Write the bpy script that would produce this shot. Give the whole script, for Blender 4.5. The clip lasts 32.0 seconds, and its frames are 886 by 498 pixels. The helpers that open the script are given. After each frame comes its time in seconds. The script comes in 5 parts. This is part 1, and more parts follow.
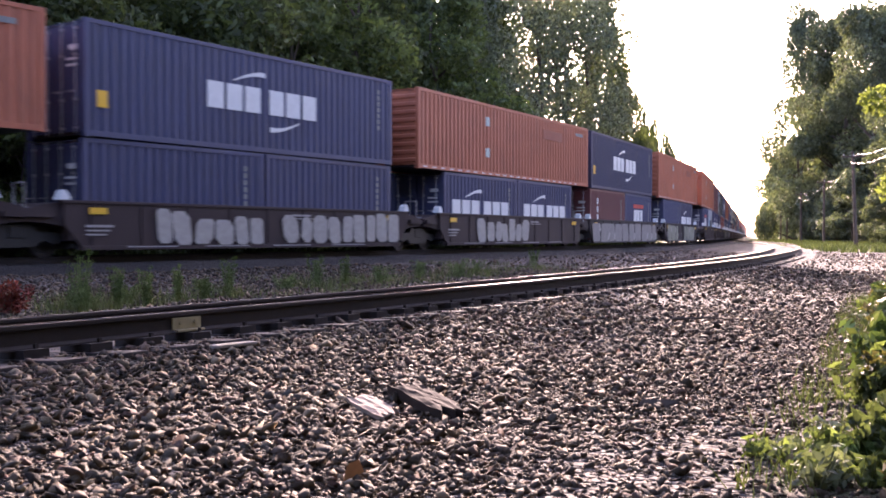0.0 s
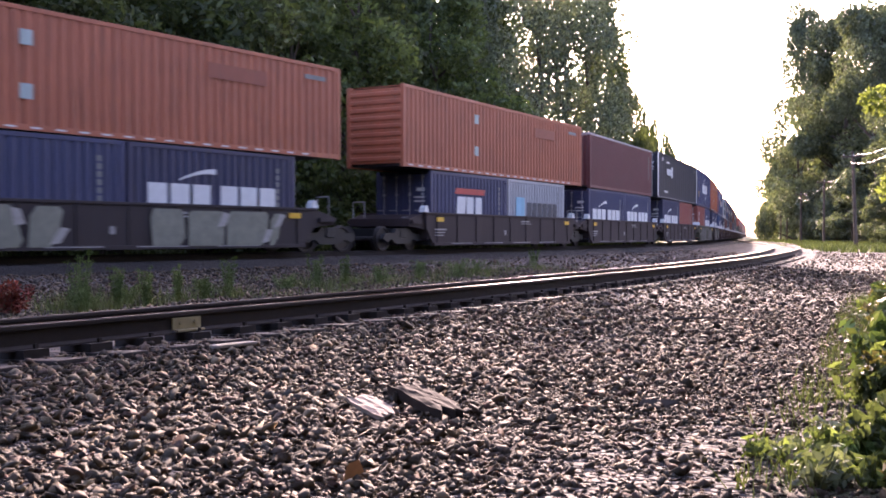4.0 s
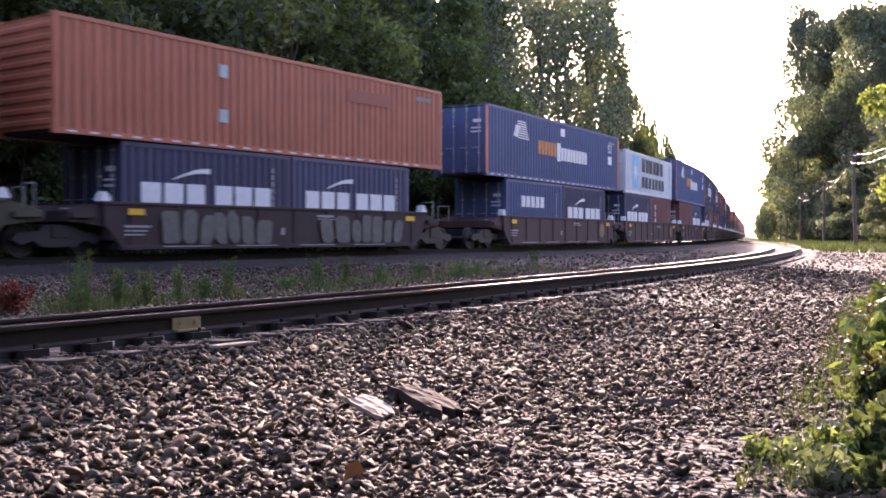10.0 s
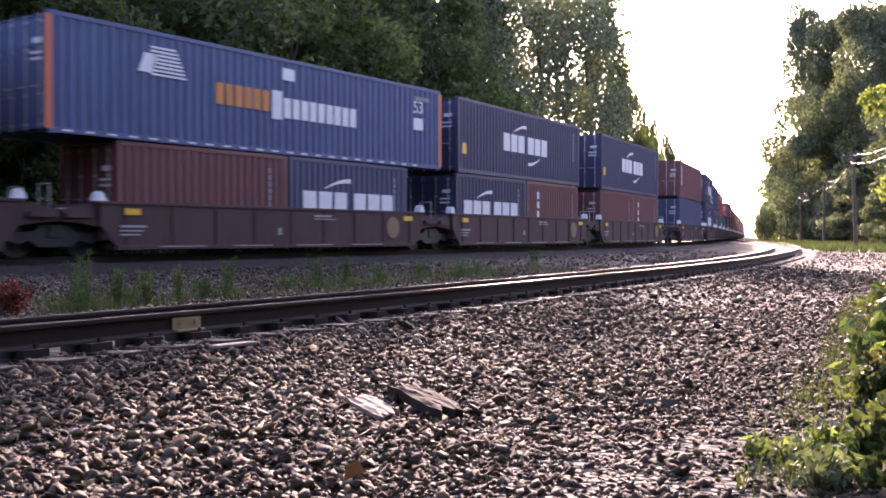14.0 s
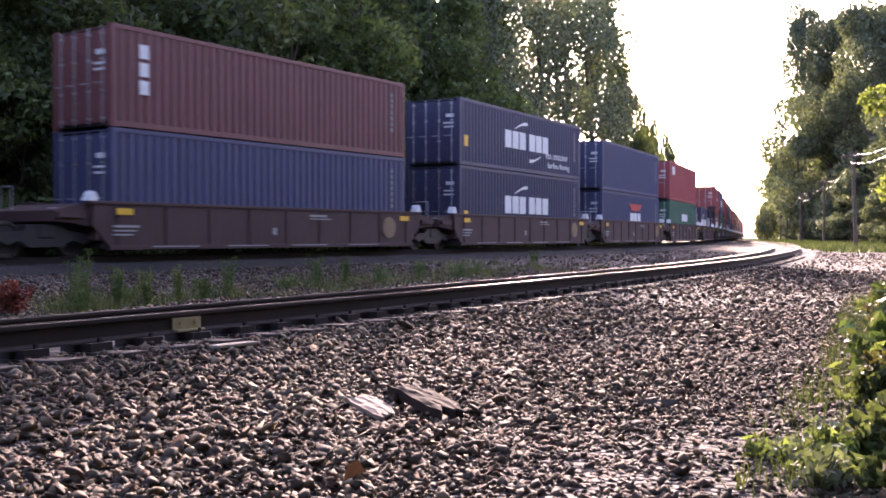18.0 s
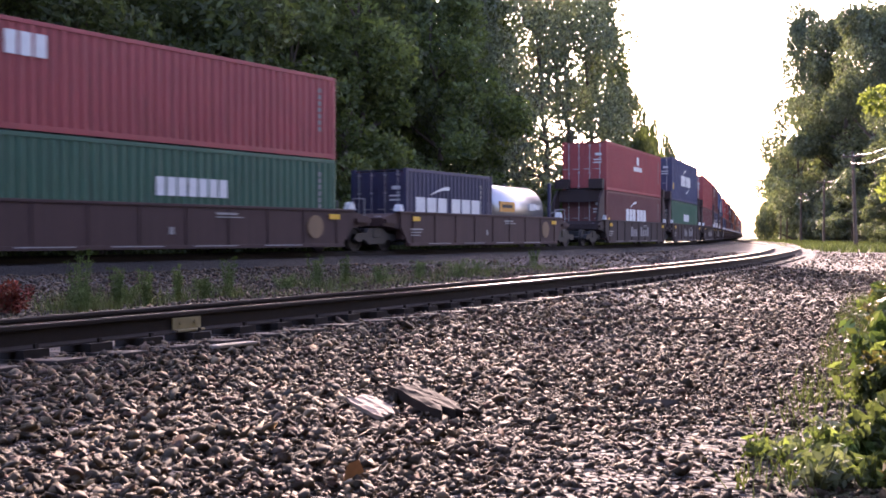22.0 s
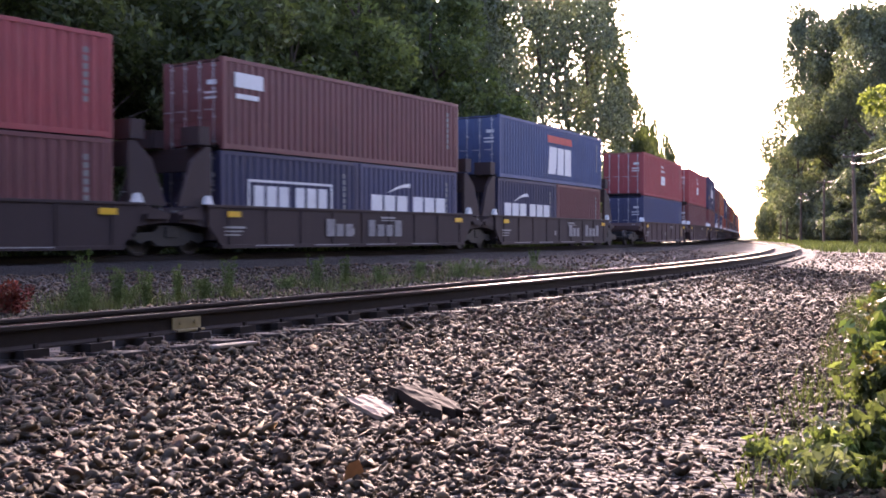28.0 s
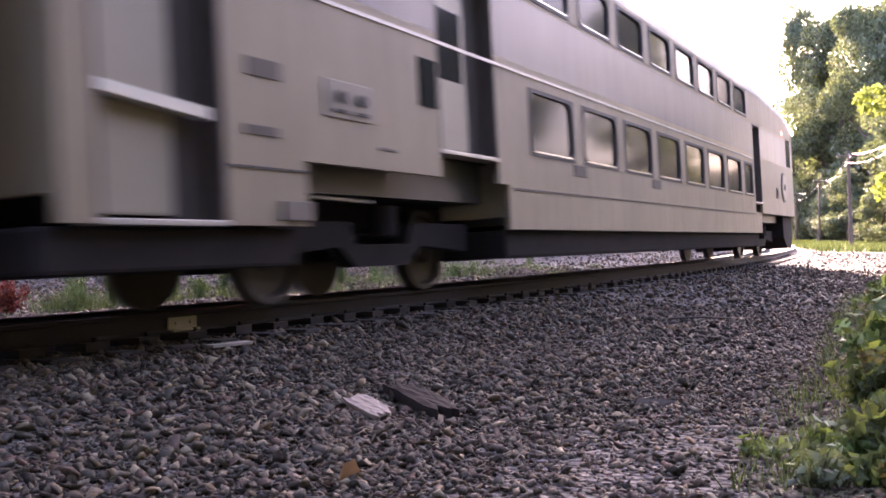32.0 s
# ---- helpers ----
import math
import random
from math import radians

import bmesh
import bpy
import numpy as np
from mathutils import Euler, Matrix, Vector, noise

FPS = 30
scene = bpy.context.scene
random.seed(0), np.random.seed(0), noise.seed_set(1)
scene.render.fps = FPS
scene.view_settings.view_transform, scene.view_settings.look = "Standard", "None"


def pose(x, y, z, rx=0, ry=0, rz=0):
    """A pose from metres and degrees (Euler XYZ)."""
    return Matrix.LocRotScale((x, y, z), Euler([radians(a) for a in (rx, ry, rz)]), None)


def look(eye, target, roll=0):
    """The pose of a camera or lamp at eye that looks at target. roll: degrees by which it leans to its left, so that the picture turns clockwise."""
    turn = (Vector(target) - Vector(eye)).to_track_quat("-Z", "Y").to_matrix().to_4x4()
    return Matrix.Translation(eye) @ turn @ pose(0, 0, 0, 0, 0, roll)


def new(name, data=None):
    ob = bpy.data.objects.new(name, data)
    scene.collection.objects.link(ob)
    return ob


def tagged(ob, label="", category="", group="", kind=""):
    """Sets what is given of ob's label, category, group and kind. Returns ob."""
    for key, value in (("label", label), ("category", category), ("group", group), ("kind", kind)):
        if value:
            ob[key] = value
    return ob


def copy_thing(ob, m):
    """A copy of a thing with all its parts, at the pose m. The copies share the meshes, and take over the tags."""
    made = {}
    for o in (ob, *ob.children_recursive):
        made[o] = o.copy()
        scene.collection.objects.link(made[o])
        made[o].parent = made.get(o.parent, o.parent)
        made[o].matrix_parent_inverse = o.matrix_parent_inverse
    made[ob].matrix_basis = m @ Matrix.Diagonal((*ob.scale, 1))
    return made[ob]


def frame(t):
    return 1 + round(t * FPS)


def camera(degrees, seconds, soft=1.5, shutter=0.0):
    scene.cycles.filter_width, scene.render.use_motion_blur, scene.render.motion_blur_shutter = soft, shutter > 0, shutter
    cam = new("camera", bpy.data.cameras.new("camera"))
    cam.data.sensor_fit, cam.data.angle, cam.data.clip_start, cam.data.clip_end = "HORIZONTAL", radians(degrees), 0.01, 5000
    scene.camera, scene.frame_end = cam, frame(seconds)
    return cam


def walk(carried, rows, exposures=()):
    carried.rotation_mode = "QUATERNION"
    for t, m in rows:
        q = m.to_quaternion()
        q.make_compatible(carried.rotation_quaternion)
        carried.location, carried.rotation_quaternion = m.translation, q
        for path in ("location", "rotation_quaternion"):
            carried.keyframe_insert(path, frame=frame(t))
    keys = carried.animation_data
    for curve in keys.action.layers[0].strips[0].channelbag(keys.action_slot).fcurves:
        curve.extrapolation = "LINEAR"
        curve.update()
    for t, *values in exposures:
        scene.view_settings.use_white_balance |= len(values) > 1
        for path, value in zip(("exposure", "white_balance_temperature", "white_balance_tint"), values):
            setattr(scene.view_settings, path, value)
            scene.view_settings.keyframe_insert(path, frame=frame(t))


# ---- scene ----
# ---------------------------------------------------------------- camera
EYE = 1.0
cam = camera(48.05, 32.0, soft=1.75, shutter=0.35)
REST = pose(0, 0, EYE, 90 - 0.731, 0, 0)
NUDGED = pose(0, 0, EYE, 90 - 0.76, 0, -0.235)
walk(cam, [(0.0, REST), (31.6, REST), (31.8, pose(0, 0, EYE, 90 - 0.735, 0, -0.03)), (32.0, NUDGED)],
     exposures=[(0.0, 2.35, 6150, 41), (30.1, 2.35, 6150, 41), (30.5, 2.45, 6150, 41), (31.0, 2.9, 6350, 43), (31.5, 3.3, 6400, 43), (32.0, 3.6, 6400, 43)])

# ---------------------------------------------------------------- world and sun
SUN_AZ, SUN_EL = radians(5.0), radians(19.5)
world = bpy.data.worlds.new("sky")
scene.world = world
world.use_nodes = True
wn = world.node_tree
sky = wn.nodes.new("ShaderNodeTexSky")
sky.sky_type, sky.sun_disc = "NISHITA", False
sky.sun_elevation, sky.sun_rotation = SUN_EL, SUN_AZ
sky.air_density, sky.dust_density, sky.ozone_density = 1.0, 4.0, 1.0
wn.nodes["Background"].inputs[1].default_value = 0.15
wn.links.new(sky.outputs[0], wn.nodes["Background"].inputs[0])
sun = new("sun", bpy.data.lights.new("sun", "SUN"))
sun.data.energy, sun.data.angle, sun.data.color = 4.6, radians(0.55), (1.0, 0.83, 0.60)
sun_dir = Vector((math.sin(SUN_AZ) * math.cos(SUN_EL), math.cos(SUN_AZ) * math.cos(SUN_EL), math.sin(SUN_EL)))
sun.matrix_world = look((0, 0, 60), Vector((0, 0, 60)) - sun_dir)


# ---------------------------------------------------------------- materials
def nodes_of(name):
    m = bpy.data.materials.new(name)
    m.use_nodes = True
    return m, m.node_tree, m.node_tree.nodes["Principled BSDF"]


def link(nt, a, b):
    nt.links.new(a, b)


def tex_noise(nt, scale, detail=4, rough=0.6, coord=None):
    n = nt.nodes.new("ShaderNodeTexNoise")
    n.inputs["Scale"].default_value, n.inputs["Detail"].default_value, n.inputs["Roughness"].default_value = scale, detail, rough
    if coord is not None:
        link(nt, coord, n.inputs["Vector"])
    return n


def ramp(nt, fac, stops):
    r = nt.nodes.new("ShaderNodeValToRGB")
    els = r.color_ramp.elements
    while len(els) < len(stops):
        els.new(0.5)
    for e, (p, c) in zip(els, stops):
        e.position, e.color = p, (*c, 1)
    link(nt, fac, r.inputs[0])
    return r.outputs[0]


def mixc(nt, fac, a, b, mode="MIX"):
    n = nt.nodes.new("ShaderNodeMix")
    n.data_type, n.blend_type = "RGBA", mode
    for sock, val in ((n.inputs[0], fac), (n.inputs[6], a), (n.inputs[7], b)):
        if hasattr(val, "is_linked"):
            link(nt, val, sock)
        elif isinstance(val, tuple):
            sock.default_value = (*val, 1)
        else:
            sock.default_value = val
    return n.outputs[2]


def bump(nt, bsdf, height, strength=0.4, dist=0.01):
    b = nt.nodes.new("ShaderNodeBump")
    b.inputs["Strength"].default_value, b.inputs["Distance"].default_value = strength, dist
    link(nt, height, b.inputs["Height"])
    link(nt, b.outputs[0], bsdf.inputs["Normal"])


def coords(nt, which="Object", scale=(1, 1, 1)):
    c = nt.nodes.new("ShaderNodeTexCoord")
    m = nt.nodes.new("ShaderNodeMapping")
    m.inputs["Scale"].default_value = scale
    link(nt, c.outputs[which], m.inputs["Vector"])
    return m.outputs[0]


def scaled(c, k):
    return tuple(min(1.0, v * k) for v in c)


MATS = {}


def paint(name, col, rough=0.5, metal=0.0, dirt=(0.10, 0.075, 0.055), amount=0.45, streak=True):
    """Weathered paint: fading at large scale, rusty grime in streaks, fine orange peel."""
    if name in MATS:
        return MATS[name]
    m, nt, b = nodes_of(name)
    co = coords(nt)
    big = tex_noise(nt, 0.8, 5, 0.65, co)
    base = mixc(nt, big.outputs[0], scaled(col, 0.72), scaled(col, 1.25))
    down = coords(nt, "Object", (5.0, 5.0, 0.35) if streak else (2, 2, 2))
    st = tex_noise(nt, 1.6, 6, 0.7, down)
    mask = ramp(nt, st.outputs[0], [(0.5, (0, 0, 0)), (0.72, (amount, amount, amount))])
    base = mixc(nt, mask, base, dirt)
    fine = tex_noise(nt, 30, 4, 0.6, co)
    base = mixc(nt, ramp(nt, fine.outputs[0], [(0.62, (0, 0, 0)), (0.75, (0.35, 0.35, 0.35))]), base, scaled(dirt, 1.4))
    link(nt, base, b.inputs["Base Color"])
    rr = nt.nodes.new("ShaderNodeMapRange")
    rr.inputs[3].default_value, rr.inputs[4].default_value = max(0.1, rough - 0.12), min(1, rough + 0.2)
    link(nt, st.outputs[0], rr.inputs[0])
    link(nt, rr.outputs[0], b.inputs["Roughness"])
    b.inputs["Metallic"].default_value = metal
    bump(nt, b, fine.outputs[0], 0.15, 0.004)
    MATS[name] = m
    return m


def rocky(name, lo, mid, hi, island=False, rough=0.75):
    m, nt, b = nodes_of(name)
    co = coords(nt)
    if island:
        g = nt.nodes.new("ShaderNodeNewGeometry")
        fac = g.outputs["Random Per Island"]
        base = ramp(nt, fac, [(0.0, lo), (0.16, scaled(mid, 0.8)), (0.3, (0.05, 0.047, 0.036)), (0.44, mid), (0.56, (0.085, 0.048, 0.034)), (0.68, (0.062, 0.06, 0.05)), (0.78, (0.125, 0.085, 0.046)), (0.88, scaled(mid, 1.8)), (1.0, hi)])
    else:
        base = ramp(nt, tex_noise(nt, 9, 6, 0.7, co).outputs[0], [(0.3, lo), (0.5, mid), (0.72, hi)])
    fine = tex_noise(nt, 55, 5, 0.65, co)
    base = mixc(nt, fine.outputs[0], scaled2(nt, base, 0.7), scaled2(nt, base, 1.25))
    big = tex_noise(nt, 0.35, 4, 0.6, co)
    base = mixc(nt, ramp(nt, big.outputs[0], [(0.42, (0, 0, 0)), (0.7, (0.55, 0.55, 0.55))]), base, (0.085, 0.06, 0.045))
    link(nt, base, b.inputs["Base Color"])
    b.inputs["Roughness"].default_value = rough
    b.inputs["Specular IOR Level"].default_value = 0.17
    bump(nt, b, fine.outputs[0], 0.7, 0.006)
    return m


def scaled2(nt, col, k):
    n = nt.nodes.new("ShaderNodeMix")
    n.data_type, n.blend_type = "RGBA", "MULTIPLY"
    n.inputs[0].default_value = 1.0
    link(nt, col, n.inputs[6])
    n.inputs[7].default_value = (k, k, k, 1)
    return n.outputs[2]


def leafy(name, dark, light, trans=0.5, spec=0.35):
    m, nt, b = nodes_of(name)
    g = nt.nodes.new("ShaderNodeNewGeometry")
    base = ramp(nt, g.outputs["Random Per Island"], [(0.0, dark), (0.6, light), (1.0, scaled(light, 1.5))])
    oi = nt.nodes.new("ShaderNodeObjectInfo")
    base = mixc(nt, ramp(nt, oi.outputs["Random"], [(0.2, (0, 0, 0)), (1.0, (0.5, 0.5, 0.5))]), base, scaled(light, 0.75))
    link(nt, base, b.inputs["Base Color"])
    b.inputs["Roughness"].default_value = 0.6
    b.inputs["Specular IOR Level"].default_value = spec
    t = nt.nodes.new("ShaderNodeBsdfTranslucent")
    link(nt, mixc(nt, 1.0, base, (1.0, 1.0, 0.45), "MULTIPLY"), t.inputs["Color"])
    mx = nt.nodes.new("ShaderNodeMixShader")
    mx.inputs[0].default_value = trans
    link(nt, b.outputs[0], mx.inputs[1])
    link(nt, t.outputs[0], mx.inputs[2])
    link(nt, mx.outputs[0], nt.nodes["Material Output"].inputs[0])
    return m


def ground_material(name="crushed_stone", tone=1.0):
    """Crushed stone with broad stains."""
    m, nt, b = nodes_of(name)
    co = coords(nt)
    vor = nt.nodes.new("ShaderNodeTexVoronoi")
    vor.inputs["Scale"].default_value = 17
    link(nt, co, vor.inputs["Vector"])
    stone = ramp(nt, vor.outputs["Color"], [(0.1, (0.024, 0.02, 0.018)), (0.5, (0.062, 0.053, 0.048)), (0.9, (0.17, 0.145, 0.13))])
    # darker towards each cell's rim: shade between stones put into the colour
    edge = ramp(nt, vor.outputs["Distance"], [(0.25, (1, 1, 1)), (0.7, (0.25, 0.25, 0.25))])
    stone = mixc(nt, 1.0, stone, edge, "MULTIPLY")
    big = tex_noise(nt, 0.22, 5, 0.65, co)
    stone = mixc(nt, ramp(nt, big.outputs[0], [(0.45, (0, 0, 0)), (0.7, (0.6, 0.6, 0.6))]), stone, (0.07, 0.055, 0.042))
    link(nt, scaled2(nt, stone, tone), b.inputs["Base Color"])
    b.inputs["Roughness"].default_value = 0.95
    inv = nt.nodes.new("ShaderNodeMath")
    inv.operation = "SUBTRACT"
    inv.inputs[0].default_value = 1.0
    link(nt, vor.outputs["Distance"], inv.inputs[1])
    bump(nt, b, inv.outputs[0], 1.0, 0.05)
    return m


def grassy_ground():
    m, nt, b = nodes_of("rough_grass_ground")
    co = coords(nt)
    base = ramp(nt, tex_noise(nt, 1.7, 6, 0.7, co).outputs[0], [(0.3, (0.03, 0.035, 0.015)), (0.55, (0.075, 0.078, 0.032)), (0.75, (0.14, 0.125, 0.06))])
    link(nt, base, b.inputs["Base Color"])
    b.inputs["Roughness"].default_value = 0.9
    bump(nt, b, tex_noise(nt, 14, 5, 0.7, co).outputs[0], 1.0, 0.08)
    return m


def flat(name, col, rough=0.5, metal=0.0, grain=0.25, scale=8, spec=0.5):
    """Small or plain surface with a little uneven tone."""
    if name in MATS:
        return MATS[name]
    m, nt, b = nodes_of(name)
    n = tex_noise(nt, scale, 5, 0.65, coords(nt))
    link(nt, mixc(nt, n.outputs[0], scaled(col, 1 - grain), scaled(col, 1 + grain)), b.inputs["Base Color"])
    b.inputs["Roughness"].default_value, b.inputs["Metallic"].default_value = rough, metal
    b.inputs["Specular IOR Level"].default_value = spec
    bump(nt, b, n.outputs[0], 0.12, 0.004)
    MATS[name] = m
    return m


def glass(name, tint=(0.02, 0.022, 0.025)):
    m, nt, b = nodes_of(name)
    b.inputs["Base Color"].default_value = (*tint, 1)
    b.inputs["Roughness"].default_value = 0.1
    b.inputs["IOR"].default_value = 1.12
    b.inputs["Specular IOR Level"].default_value = 0.25
    b.inputs["Transmission Weight"].default_value = 0.11
    return m


STONE = rocky("ballast_stone", (0.013, 0.010, 0.008), (0.046, 0.037, 0.026), (0.22, 0.176, 0.115), island=True, rough=0.82)
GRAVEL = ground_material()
# far track bed: the same crushed stone at about an eighth of its tone
DARK_BALLAST = ground_material("dark_ballast", 0.13)
GRASS_GROUND = grassy_ground()
RAIL_STEEL = flat("rusty_rail_steel", (0.024, 0.017, 0.014), 0.9, 0.0, 0.4, 14)
RAIL_HEAD = flat("polished_rail_head", (0.38, 0.36, 0.33), 0.22, 1.0, 0.08, 3)
TIE_WOOD = flat("creosoted_wood", (0.018, 0.013, 0.011), 0.85, 0, 0.5, 10)
POLE_WOOD = flat("pole_wood", (0.09, 0.065, 0.05), 0.9, 0, 0.35, 4)
BARK = flat("bark", (0.07, 0.055, 0.042), 0.95, 0, 0.45, 6)
LEAF_DEEP = leafy("leaves_deep_green", (0.04, 0.055, 0.026), (0.10, 0.13, 0.058), 0.55)
LEAF_MID = leafy("leaves_mid_green", (0.05, 0.075, 0.03), (0.12, 0.16, 0.062), 0.5)
LEAF_SUN = leafy("leaves_yellow_green", (0.075, 0.105, 0.033), (0.19, 0.235, 0.075), 0.6)
WEED = leafy("weed_green", (0.05, 0.082, 0.028), (0.11, 0.165, 0.058), 0.22, 0.1)
GRASS = leafy("grass_olive_green", (0.055, 0.074, 0.026), (0.115, 0.145, 0.056), 0.2, 0.1)
LEAF_OLIVE = leafy("leaves_olive_brown", (0.05, 0.045, 0.018), (0.115, 0.105, 0.042), 0.45)
# grey tint puts the haze over the distant trees into the leaf colour
LEAF_SHADE = leafy("leaves_hazed_green", (0.055, 0.074, 0.05), (0.145, 0.175, 0.115), 0.36)
WEED_RED = leafy("weed_red", (0.07, 0.014, 0.012), (0.16, 0.035, 0.028), 0.35)
BLACK = flat("black_steel", (0.018, 0.017, 0.017), 0.55, 0.2, 0.4, 6)
WHEEL_STEEL = flat("wheel_steel", (0.045, 0.038, 0.034), 0.6, 0.4, 0.3, 6)
WIRE = flat("wire_aluminium", (0.55, 0.55, 0.55), 0.35, 0.9, 0.1, 4)
WHITE = flat("white_marking", (0.66, 0.66, 0.64), 0.6, 0, 0.2, 5)
YELLOW = flat("yellow_reflector", (0.75, 0.42, 0.02), 0.45, 0, 0.12, 5)
GALV = flat("galvanised_steel", (0.42, 0.42, 0.42), 0.4, 0.7, 0.2, 6)
GLASS = glass("dark_glass")


# ---------------------------------------------------------------- mesh tools
def mesh_from(name, verts, faces, mats, idx=None, smooth=False):
    me = bpy.data.meshes.new(name)
    me.from_pydata([tuple(v) for v in verts], [], faces)
    for m in mats:
        me.materials.append(m)
    if idx is not None:
        me.polygons.foreach_set("material_index", idx)
    if smooth:
        me.polygons.foreach_set("use_smooth", [True] * len(me.polygons))
    me.update()
    return me


class Shape:
    """Collects boxes, prisms and tubes into one mesh."""

    def __init__(self):
        self.v, self.f, self.mi = [], [], []

    def add(self, verts, faces, mi=0):
        o = len(self.v)
        self.v += [tuple(p) for p in verts]
        self.f += [tuple(i + o for i in f) for f in faces]
        self.mi += [mi] * len(faces)
        return self

    def box(self, x0, x1, y0, y1, z0, z1, mi=0, bev=0.0):
        if bev <= 0:
            vs = [(x, y, z) for x in (x0, x1) for y in (y0, y1) for z in (z0, z1)]
            fs = [(0, 1, 3, 2), (4, 6, 7, 5), (0, 4, 5, 1), (2, 3, 7, 6), (0, 2, 6, 4), (1, 5, 7, 3)]
            return self.add(vs, fs, mi)
        bm = bmesh.new()
        bmesh.ops.create_cube(bm, size=1.0)
        for w in bm.verts:
            w.co = ((x0 + x1) / 2 + w.co.x * (x1 - x0), (y0 + y1) / 2 + w.co.y * (y1 - y0), (z0 + z1) / 2 + w.co.z * (z1 - z0))
        bmesh.ops.bevel(bm, geom=bm.edges[:], offset=bev, segments=2, affect="EDGES", profile=0.6)
        bm.verts.index_update()
        self.add([w.co[:] for w in bm.verts], [[w.index for w in f.verts] for f in bm.faces], mi)
        bm.free()
        return self

    def prism(self, outline, y0, y1, mi=0, axis="y"):
        """An outline of (a, z) pairs, counter-clockwise, drawn from y0 to y1."""
        n = len(outline)
        mk = {"y": lambda a, z, t: (a, t, z), "x": lambda a, z, t: (t, a, z), "z": lambda a, z, t: (a, z, t)}[axis]
        vs = [mk(a, z, y0) for a, z in outline] + [mk(a, z, y1) for a, z in outline]
        fs = [tuple(range(n)), tuple(range(2 * n - 1, n - 1, -1))]
        fs += [(i, i + n, (i + 1) % n + n, (i + 1) % n) for i in range(n)]
        return self.add(vs, fs, mi)

    def tube(self, p0, p1, r0, r1=None, n=8, mi=0, caps=True):
        p0, p1 = Vector(p0), Vector(p1)
        r1 = r0 if r1 is None else r1
        d = (p1 - p0).normalized()
        a = d.orthogonal().normalized()
        b = d.cross(a)
        vs = []
        for p, r in ((p0, r0), (p1, r1)):
            vs += [p + (a * math.cos(2 * math.pi * i / n) + b * math.sin(2 * math.pi * i / n)) * r for i in range(n)]
        fs = [(i, (i + 1) % n, (i + 1) % n + n, i + n) for i in range(n)]
        if caps:
            fs += [tuple(range(n - 1, -1, -1)), tuple(range(n, 2 * n))]
        return self.add(vs, fs, mi)

    def mesh(self, name, *mats, smooth=False):
        return mesh_from(name, self.v, self.f, mats, self.mi, smooth)


def put(name, me, parent=None, label="", m=None):
    """One mesh object, at top level or as a part of parent."""
    ob = new(name, me)
    if parent is not None:
        ob.parent = parent
    if m is not None:
        ob.matrix_basis = m
    return tagged(ob, label) if label else ob


# ---------------------------------------------------------------- the two lines of track, in plan
S0, STEP = -520.0, 0.5
ARC = np.arange(S0, 900.0, STEP)


def plan(th0, dist, bend):
    """Centre line that passes the camera at dist metres with heading th0, and its left normal."""
    k = np.array([bend(s) for s in ARC])
    th = -np.concatenate([[0], np.cumsum((k[1:] + k[:-1]) / 2 * STEP)])
    i0 = int(round(-S0 / STEP))
    th += th0 - th[i0]
    tx, ty = np.sin(th), np.cos(th)
    x = np.concatenate([[0], np.cumsum((tx[1:] + tx[:-1]) / 2 * STEP)])
    y = np.concatenate([[0], np.cumsum((ty[1:] + ty[:-1]) / 2 * STEP)])
    x += -math.cos(th0) * dist - x[i0]
    y += math.sin(th0) * dist - y[i0]
    return x, y, -ty, tx


def near_bend(s):
    if s < -40:
        return 0.0
    return 0.00481 - 0.00319 * min(1, max(0, (s - 18.8) / 52.9))


FAR_AT, FAR_K = (-20, 24, 38.6, 58, 86, 94), (0.00533, 0.0055, 0.00477, 0.0037, 0.0037, 0.0)


def far_bend(s):
    return float(np.interp(s, FAR_AT, FAR_K)) if s > -40 else 0.0


NEAR = plan(0.57873, 7.021, near_bend)
FAR = plan(0.7085, 23.15, far_bend)
NEAR_Z = (0.291, 0.3765)      # rail heads, inner and outer
FAR_Z = 0.50


def on(line, s, off=0.0):
    x, y, nx, ny = line
    return (float(np.interp(s, ARC, x) + off * np.interp(s, ARC, nx)), float(np.interp(s, ARC, y) + off * np.interp(s, ARC, ny)))


def chord(line, s, half, z):
    """Pose of a rigid body whose pivots ride the line at s - half and s + half; its x points along growing s."""
    a, b = Vector(on(line, s - half)), Vector(on(line, s + half))
    c, d = (a + b) / 2, b - a
    return pose(c.x, c.y, z, 0, 0, math.degrees(math.atan2(d.y, d.x)))


def lateral(line, px, py):
    """Signed distances of points from the line (left positive), by the nearest sample."""
    x, y, nx, ny = (a[::4] for a in line)
    out = np.empty(len(px))
    for i in range(0, len(px), 4000):
        dx, dy = px[i:i + 4000, None] - x[None], py[i:i + 4000, None] - y[None]
        j = np.argmin(dx * dx + dy * dy, axis=1)
        r = np.arange(len(j))
        out[i:i + 4000] = dx[r, j] * nx[j] + dy[r, j] * ny[j]
    return out


